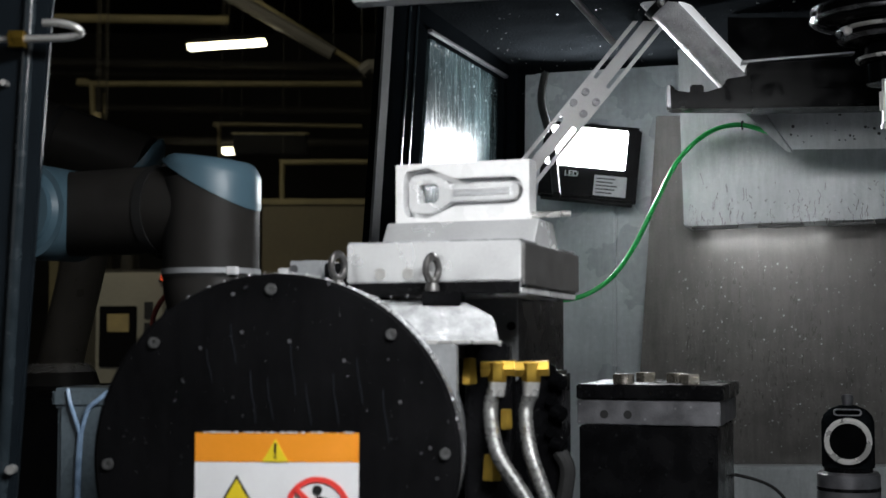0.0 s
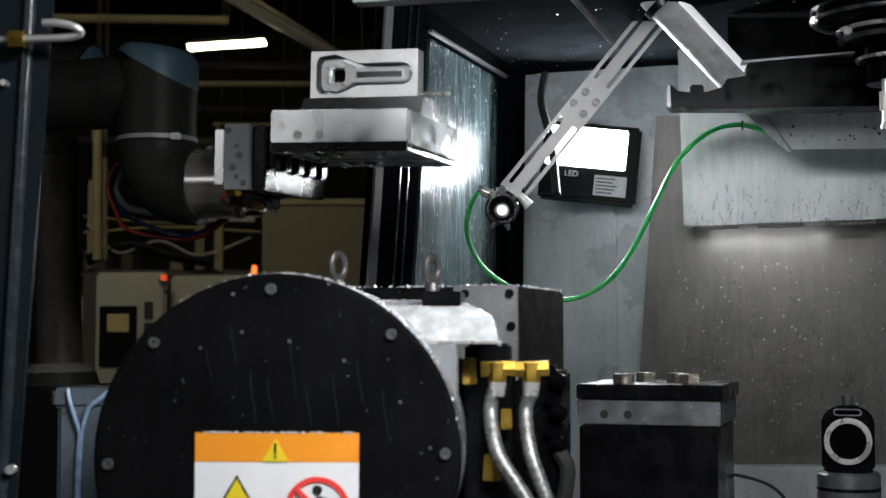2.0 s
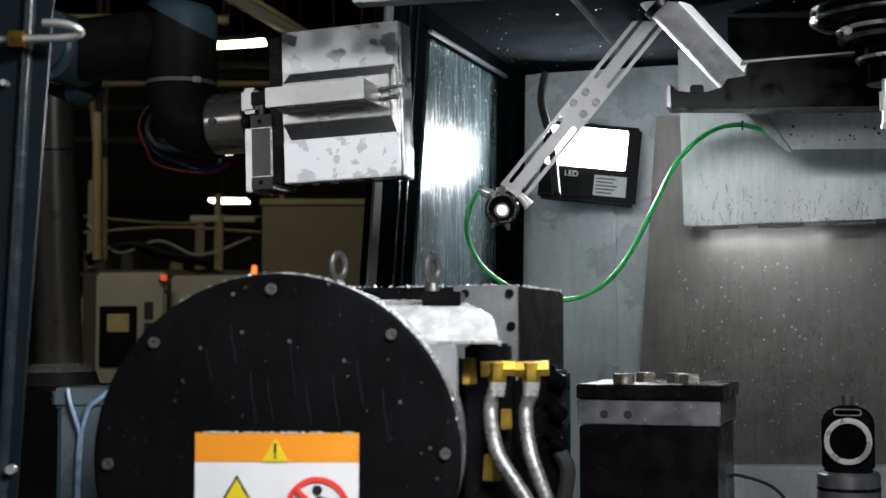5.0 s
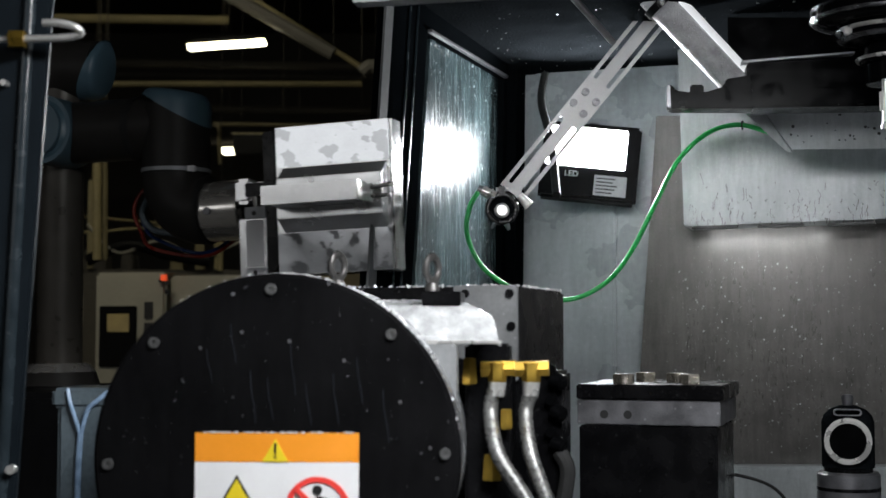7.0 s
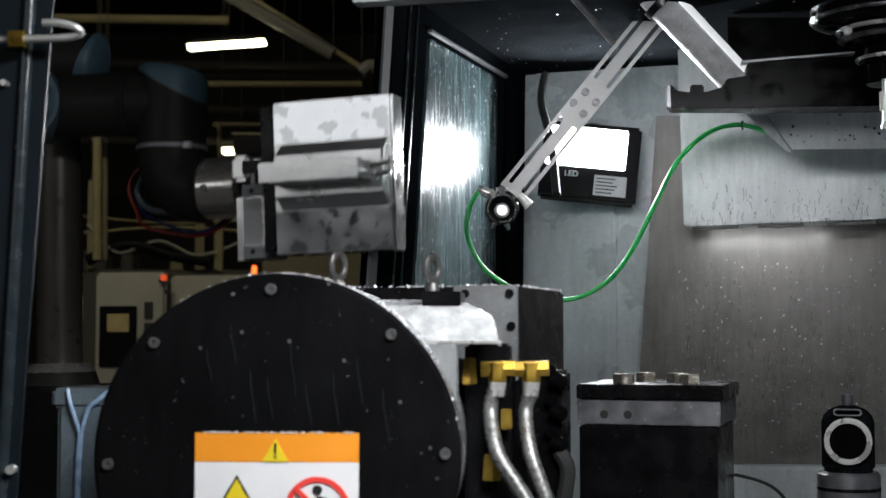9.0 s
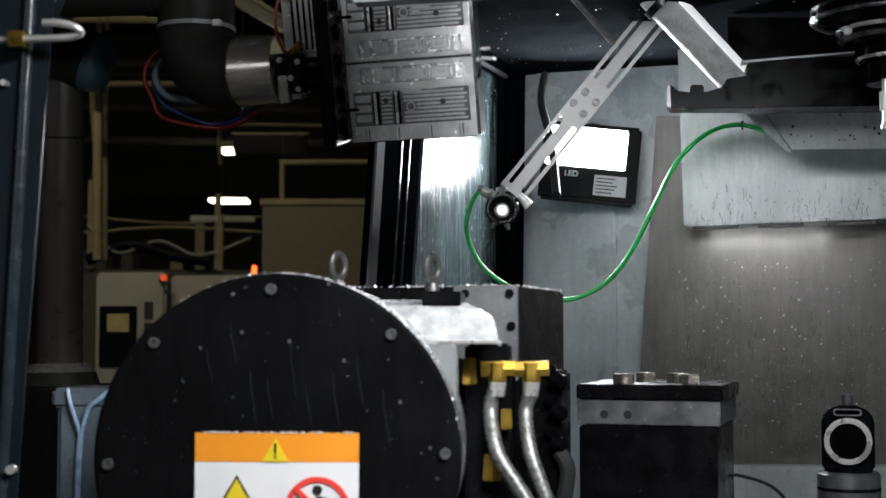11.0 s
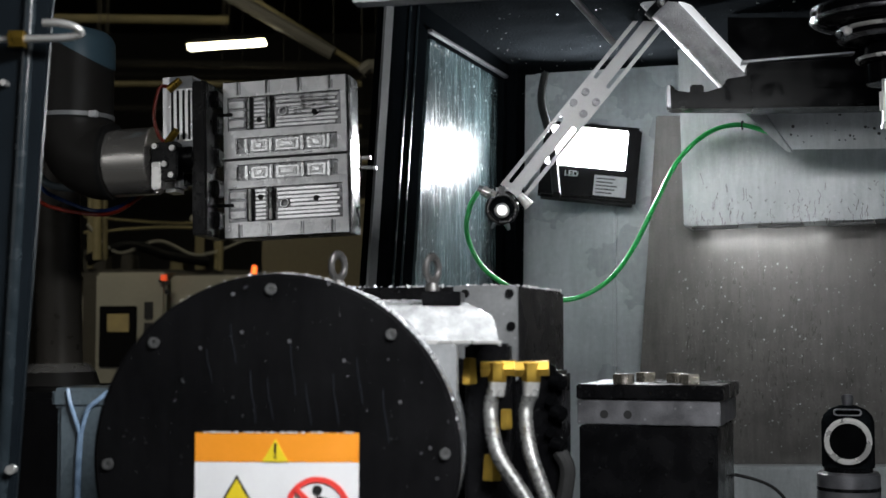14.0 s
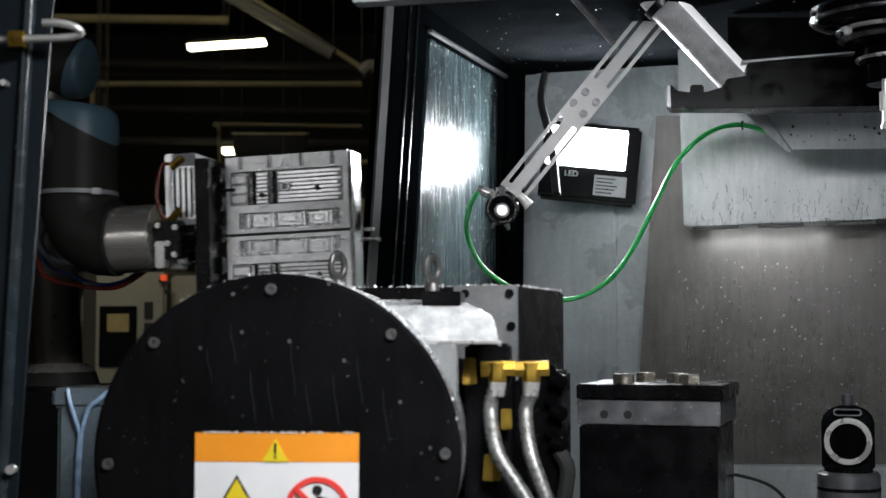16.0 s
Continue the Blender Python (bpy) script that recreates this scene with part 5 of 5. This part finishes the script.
FX0, FX1, FY = 0.074, 0.258, 0.113
fix = thing("pallet_fixture", Matrix(), "milled aluminium pallet fixture with a ridge, wet with coolant", "fixture")
for s in (-1, 1):
    half = part("base_half", box(FX0, FX1, 0.001 * s, FY * s, 0.066, 0.106, 0.0015), ALU, fix)
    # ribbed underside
    under = part("underside", box(FX0, FX1, 0.001 * s, FY * s, 0.060, 0.0655, 0.0008), POCKET_SHADE, fix, "underside with milled pockets")
    rim = part("pocket_rim", prism([(FX0, 0.002 * s), (FX1, 0.002 * s), (FX1, FY * s), (FX0, FY * s)], 0, 0.006, 0.0006,
         [[(FX0 + 0.006, 0.042 * s), (FX1 - 0.008, 0.042 * s), (FX1 - 0.008, 0.091 * s), (FX0 + 0.006, 0.091 * s)],
          [(FX0 + 0.019, 0.008 * s), (FX1 - 0.014, 0.008 * s), (FX1 - 0.014, 0.031 * s), (FX0 + 0.019, 0.031 * s)]]), ALU_POCKET, half)
    rim.matrix_basis = Matrix(((1, 0, 0, 0), (0, 0, 1, 0), (0, -1, 0, 0.060), (0, 0, 0, 1)))
    # lengthwise ribs, stepped in depth, with the milled core outline among them
    for i in range(8):
        y = (0.0465 + 0.0057 * i) * s
        z = 0.0548 + 0.0012 * (i % 3)
        part("rib", box(FX0 + (0.098 if i in (3, 4) else 0.079), FX1 - (0.012 if i % 2 else 0.016), y - 0.0018, y + 0.0018, z, 0.0600, 0.0008), ALU_RIB, half)
        part("rib", box(FX0 + 0.046, FX0 + 0.062, y - 0.0016, y + 0.0016, 0.0560, 0.0600, 0.0006), ALU_RIB, half)
    for y in (0.052, 0.066, 0.080):
        part("rest_pad", box(FX0 + 0.008, FX0 + 0.031, (y - 0.005) * s, (y + 0.005) * s, 0.0556, 0.0600, 0.0012), ALU_POCKET, half)
    part("lock_arm", box(FX0 - 0.010, FX0 + 0.014, 0.0635 * s, 0.0685 * s, 0.0528, 0.0552, 0.0008), BLACK_STEEL, half, "black locking arm")
    part("boss", ring(0.0058, 0.0014, pose(FX0 + 0.090, 0.0665 * s, 0.0550, 90, 0, 0)), ALU_RIB, half)
    part("bore", rod((FX0 + 0.137, 0.062 * s, 0.0540), (FX0 + 0.137, 0.062 * s, 0.0600), 0.0040, seg=14), INK, half)
    part("bore", rod((FX0 + 0.054, 0.056 * s, 0.0540), (FX0 + 0.054, 0.056 * s, 0.0600), 0.0038, seg=14), INK, half)
    for x in (0.034, 0.065):
        part("cross_slot", box(FX0 + x, FX0 + x + 0.010, 0.043 * s, 0.090 * s, 0.0545, 0.0600, 0.0008), BLACK_STEEL, half)
        part("slot_rod", rod((FX0 + x + 0.0045, 0.044 * s, 0.0536), (FX0 + x + 0.0045, 0.089 * s, 0.0536), 0.0022, seg=10), STEEL, half)
    for x in (0.031, 0.068, 0.115, 0.154):
        part("web", box(FX0 + x, FX0 + x + 0.0045, 0.009 * s, 0.030 * s, 0.0545, 0.0600, 0.0012), ALU_RIB, half)
    for x0, x1 in ((0.037, 0.067), (0.074, 0.114), (0.121, 0.153)):
        for j in range(3):
            g = 0.0022 + 0.0042 * j
            part("step", box(FX0 + x0 + g, FX0 + x1 - g, (0.0095 + 0.7 * g) * s, (0.0300 - 0.7 * g) * s, 0.0590 - 0.0011 * j, 0.0600, 0.0005), ALU_POCKET if j % 2 else ALU_RIB, half)
    for x in (0.022, 0.066, 0.114, 0.160):
        part("edge_rib", rod((FX0 + x, 0.0945 * s, 0.0540), (FX0 + x, FY * s, 0.0540), 0.0019, seg=10), ALU_RIB, half)
        # Notch depth drawn as a thin strip in the shade colour.
        part("notch_shade", box(FX0 + x + 0.003, FX0 + x + 0.005, 0.0945 * s, 0.112 * s, 0.0536, 0.0545, 0.0003), POCKET_SHADE, half)
for s in (-1, 1):
    part("inner_floor", box(FX0 + 0.020, FX1 - 0.015, 0.0085 * s, 0.0305 * s, 0.0592, 0.0599), SHADED_FLOOR, fix)
for s in (-1, 1):
    part("edge_seal", box(FX0 + 0.001, FX1 - 0.001, FY * s, (FY + 0.0012) * s, 0.0535, 0.0655, 0.0004), BLACK_STEEL, fix, "oily black edge seal")
part("seam", box(FX0 + 0.002, FX1 - 0.002, -0.0016, 0.0016, 0.0537, 0.0600), INK, fix)
for x in (0.037, 0.067):
    part("screw", bolt(FX0 + x, -FY, 0.075, 0.006, 0.001), STEEL, fix)
# ridge: a trapezoid across y, along x
ridge = prism([(-0.050, 0.106), (0.050, 0.106), (0.030, 0.134), (-0.030, 0.134)], FX0 + 0.012, FX1 - 0.004, 0.001)
bmesh.ops.transform(ridge, verts=ridge.verts, matrix=Matrix(((0, 1, 0, 0), (1, 0, 0, 0), (0, 0, 1, 0), (0, 0, 0, 1))))
part("ridge", ridge, ALU, fix, "sloping clamping ridge")
part("end_plate", box(FX1 + 0.0005, FX1 + 0.004, -FY, FY, 0.062, 0.104, 0.001), ALU_END_SHADE, fix)
for s in (-1, 1):
    part("top_plate", box(FX0 + 0.001, FX1, 0.0505 * s, (FY - 0.001) * s, 0.1061, 0.1075, 0.0005), ALU_BRIGHT, fix, "polished wet top plate")
part("clamp_pin", add(rod((FX1 - 0.02, -0.006, 0.140), (FX1 + 0.012, -0.006, 0.140), 0.003), rod((FX1 - 0.02, 0.006, 0.142), (FX1 + 0.020, 0.010, 0.142), 0.003)), STEEL, fix)

# workpiece plate with the opener shaped pocket
work = thing("machined_workpiece", Matrix(), "milled aluminium plate with a bottle opener shaped pocket", "workpiece")
X0, X1, Z0, Zt = FX0 + 0.0155, FX1 - 0.018, 0.1345, 0.199
Y0, Y1 = -0.015, 0.013
zc = (Z0 + Zt) / 2


def opener(grow):
    hx, r = X0 + 0.036, 0.022 + grow
    hr, tail = 0.0095 + grow, X1 - 0.022
    a = math.asin(min(hr / r, 1))
    head = [(hx - r * 0.85, zc - r * 0.9), (hx - r, zc - r * 0.6), (hx - r, zc + r * 0.6), (hx - r * 0.85, zc + r * 0.9), (hx, zc + r)]
    neck = [(hx + r * 0.7, zc + r * 0.72), (hx + r * 1.15, zc + hr)]
    end = [(tail + hr * math.cos(b), zc + hr * math.sin(b)) for b in [math.pi / 2 - math.pi * i / 10 for i in range(11)]]
    return head + neck + end + [(hx + r * 1.15, zc - hr), (hx + r * 0.7, zc - r * 0.72), (hx, zc - r)]


hx = X0 + 0.036
sq = [(hx - 0.011, zc - 0.010), (hx + 0.009, zc - 0.010), (hx + 0.012, zc - 0.005), (hx + 0.012, zc + 0.005), (hx + 0.009, zc + 0.010), (hx - 0.011, zc + 0.010)]
part("plate", prism([(X0, Z0), (X1, Z0), (X1, Zt), (X0, Zt)], Y0, Y1, 0.0006, [opener(0.0055)]), ALU_RAW, work)
part("opener_blank", prism(opener(0.0), Y0 + 0.004, Y1 - 0.008, 0.001, [sq]), ALU_POCKET, work, "wet milled opener blank")
part("pocket_web", prism(opener(0.0054), Y1 - 0.006, Y1 - 0.002, 0.0, [sq]), ALU, work)
part("handle_rib", rod((hx + 0.03, Y0 + 0.004, zc), (X1 - 0.022, Y0 + 0.004, zc), 0.004, seg=10), ALU, work)

WATER = mat("coolant_water", (0.75, 0.77, 0.78), 0.1, 0.0, scale=30, vary=0.05)


drips = []
rnd = random.Random(3)
for k in range(6):
    n = 0.020 + 0.026 * rnd.random()
    d = solo("coolant_drip", hose([(0, 0, 0), (0.0015, 0, -n * 0.5), (0.0005, 0, -n)], 0.0021, 8, 4), WATER, Matrix(), "thin falling drip of milky coolant", "drip", "falling coolant drips")
    drips.append((d, 0.085 + 0.155 * k / 5, 2.48 + 0.05 * ((k * 5) % 6)))

# ---- movement ----
def motions():
    # seconds, tool x, y, z, lean, turn, roll
    rows = [
        (0, -0.1309, 1.5165, 1.2821, -0.3, -19.1, -0.5),
        (0.5, -0.1317, 1.5220, 1.3063, -0.2, -18.7, -0.7),
        (1, -0.2645, 1.5474, 1.3057, 0.1, -19.3, -0.6),
        (1.5, -0.3337, 1.6316, 1.3424, 0.2, -17.7, 0.2),
        (2, -0.2636, 1.8658, 1.4822, 1.5, -15.5, 1.7),
        (2.2, -0.2621, 1.8658, 1.4821, 1.5, -15.5, 1.0),
        (2.3, -0.2603, 1.8789, 1.4839, 1.3, -15.6, 4.0),
        (2.4, -0.2622, 1.9135, 1.4949, 0.9, -16.0, 14.0),
        (2.5, -0.2526, 1.9624, 1.5213, 0.4, -16.4, 28.0),
        (2.6, -0.2491, 2.0185, 1.5402, -0.3, -16.9, 45.0),
        (2.7, -0.2499, 2.0746, 1.5455, -0.9, -17.4, 60.0),
        (2.8, -0.2430, 2.1235, 1.5496, -1.5, -17.9, 71.0),
        (2.9, -0.2415, 2.1581, 1.5520, -1.9, -18.2, 80.0),
        (3, -0.2385, 2.1712, 1.5489, -2.1, -18.3, 85.9),
        (3.5, -0.2218, 2.1489, 1.5680, -1.7, -18.8, 89.4),
        (4, -0.1570, 2.1187, 1.6626, -1.3, -18.9, 89.6),
        (4.2, -0.2215, 2.1549, 1.6627, -1.3, -18.5, 89.2),
        (5.2, -0.2750, 2.1300, 1.6150, -2.0, -18.3, 90.0),
        (6.3, -0.3026, 2.2107, 1.5529, -2.0, -17.3, 89.9),
        (6.5, -0.3313, 2.2169, 1.5524, -2.4, -17.4, 91.0),
        (7, -0.2926, 2.1944, 1.4972, -2.2, -17.2, 90.3),
        (7.5, -0.1432, 2.1073, 1.4910, -1.7, -18.6, 89.7),
        (8, -0.1963, 2.1327, 1.4403, -1.6, -18.5, 89.5),
        (8.5, -0.3301, 2.2376, 1.4445, -2.3, -17.1, 90.6),
        (9, -0.2904, 2.1464, 1.5287, -1.7, -17.1, 91.3),
        (9.2, -0.2455, 2.0199, 1.5948, -1.9, -18.1, 91.5),
        (9.7, -0.2350, 1.9900, 1.6640, -2.0, -17.0, 58.0),
        (10.25, -0.2280, 1.9500, 1.6720, -2.0, -15.5, 0.0),
        (10.8, -0.2240, 1.9100, 1.6740, -1.8, -13.0, -60.0),
        (11.3, -0.2206, 1.8762, 1.6607, -1.7, -12.0, -89.1),
        (11.5, -0.2317, 1.8579, 1.6634, -1.8, -12.1, -89.9),
        (12, -0.4012, 1.9298, 1.6603, -1.4, -12.8, -87.7),
        (12.5, -0.3860, 1.9074, 1.6038, -1.3, -12.1, -88.4),
        (13, -0.2252, 1.8584, 1.6078, -1.7, -11.8, -89.6),
        (13.5, -0.2432, 1.8622, 1.5523, -1.7, -11.7, -90.0),
        (14, -0.3991, 1.9139, 1.5461, -2.2, -11.9, -92.1),
        (14.5, -0.3564, 1.8961, 1.4932, -2.1, -10.5, -90.9),
        (15, -0.2197, 1.8557, 1.4904, -1.5, -12.3, -89.1),
        (15.5, -0.2668, 1.8676, 1.4396, -1.7, -12.2, -90.1),
        (16, -0.3949, 1.9225, 1.4360, -2.2, -12.3, -90.1),
    ]
    # seconds, turn of the wrist link
    turns = ((0.0, -6), (0.5, -6), (1.5, -4), (2.0, -9), (3.0, -8), (3.5, -8), (4.0, -17), (4.2, -12), (6.3, 0), (7.0, -4), (7.5, -15), (8.0, -12), (8.5, 0),
             (9.0, 6), (11.3, 8), (13.5, 12), (14.5, 6), (15.0, 0), (16.0, 8))
    # seconds, elbow x, y, z
    elbows = [
        (0.0, -0.5540, 2.2500, 1.5970),
        (0.5, -0.5540, 2.2500, 1.6020),
        (1.0, -0.6200, 2.3000, 1.6600),
        (1.5, -0.6670, 2.3500, 1.7096),
        (2.0, -0.6700, 2.3200, 1.7400),
        (3.0, -0.6880, 2.3500, 1.7450),
        (3.5, -0.6860, 2.3500, 1.7470),
        (4.0, -0.6340, 2.3000, 1.7370),
        (4.2, -0.6650, 2.3300, 1.7400),
        (6.5, -0.6900, 2.3600, 1.7500),
        (7.5, -0.6220, 2.3000, 1.7540),
        (8.0, -0.6310, 2.3000, 1.7330),
        (8.5, -0.6750, 2.3400, 1.7450),
        (9.0, -0.6700, 2.3500, 1.7680),
        (11.5, -0.6500, 2.3000, 1.7600),
        (12.5, -0.6810, 2.3500, 1.7500),
        (13.5, -0.6520, 2.3000, 1.7550),
        (14.5, -0.6800, 2.3500, 1.7600),
        (15.0, -0.6220, 2.3000, 1.7690),
        (16.0, -0.6900, 2.3500, 1.7550),
    ]
    tool, wr, li, fo, up = [], [], [], [], []
    for t, x, y, z, lean, turn, roll in rows:
        base = pose(x, y, z, 0, lean, turn)
        tool.append((t, base @ pose(0, 0, 0, roll, 0, 0)))
        w = pose(x, y, z, 0, 0, turn) @ pose(-WX, -0.022 * math.sin(radians(roll)), 0.022 * math.cos(radians(roll)))
        wr.append((t, w))
        k = w @ pose(0, 0, 0.139, 0, 0, np.interp(t, [q[0] for q in turns], [q[1] for q in turns]))
        li.append((t, k))
        a, b = [e for e in elbows if e[0] <= t][-1], [e for e in elbows if e[0] >= t][0]
        f = (t - a[0]) / (b[0] - a[0]) if b[0] > a[0] else 0.0
        e = Vector(a[1:]).lerp(Vector(b[1:]), f) + Vector((-0.24, 0, -0.01))
        s = k @ Vector((-0.225, 0.02, 0))
        fo.append((t, Matrix.Translation(s) @ (e - s).to_track_quat("Z", "Y").to_matrix().to_4x4()))
    for t, x, y, z in elbows:
        side = Vector((math.cos(radians(-10)), math.sin(radians(-10)), 0))
        rise = (Vector((x, y, z)) - SHOULDER).normalized()
        side = (side - rise * side.dot(rise)).normalized()
        up.append((t, Matrix.Translation((x, y, z)) @ Matrix((side, rise.cross(side), rise)).transposed().to_4x4()))
    for ob in (grip, fix, work):
        walk(ob, tool)
    # drips ride in the wet fixture, then fall onto the bed
    for d, x, t0 in drips:
        keys = []
        for t, px, py, pz, lean, turn, roll in rows:
            if t <= 2.3:
                keys.append((t, pose(px, py, pz, 0, lean, turn) @ pose(0, 0, 0, roll, 0, 0) @ pose(x, -0.06, 0.103)))
        a, b = [r for r in rows if r[0] <= 2.3][-1], [r for r in rows if r[0] > 2.3][0]
        f = (2.45 - a[0]) / (b[0] - a[0])
        mid = [p + (q - p) * f for p, q in zip(a, b)]
        edge = pose(mid[1], mid[2], mid[3], 0, mid[4], mid[5]) @ pose(0, 0, 0, mid[6], 0, 0) @ pose(x, -0.112, 0.070)
        keys.append((2.45, edge))
        keys.append((t0, edge))
        p = edge.translation
        for h in (0.1, 0.2, 0.3, 0.4):
            keys.append((t0 + h, pose(p.x, p.y, p.z - 4.9 * h * h)))
        keys.append((t0 + 0.55, pose(p.x, p.y, 0.4)))
        keys.append((16.0, pose(p.x, p.y, 0.4)))
        walk(d, [(t, Matrix.Translation(q.translation)) for t, q in keys])
    walk(wrist, wr)
    walk(link, li)
    walk(fore, fo)
    walk(upper, up)


motions()
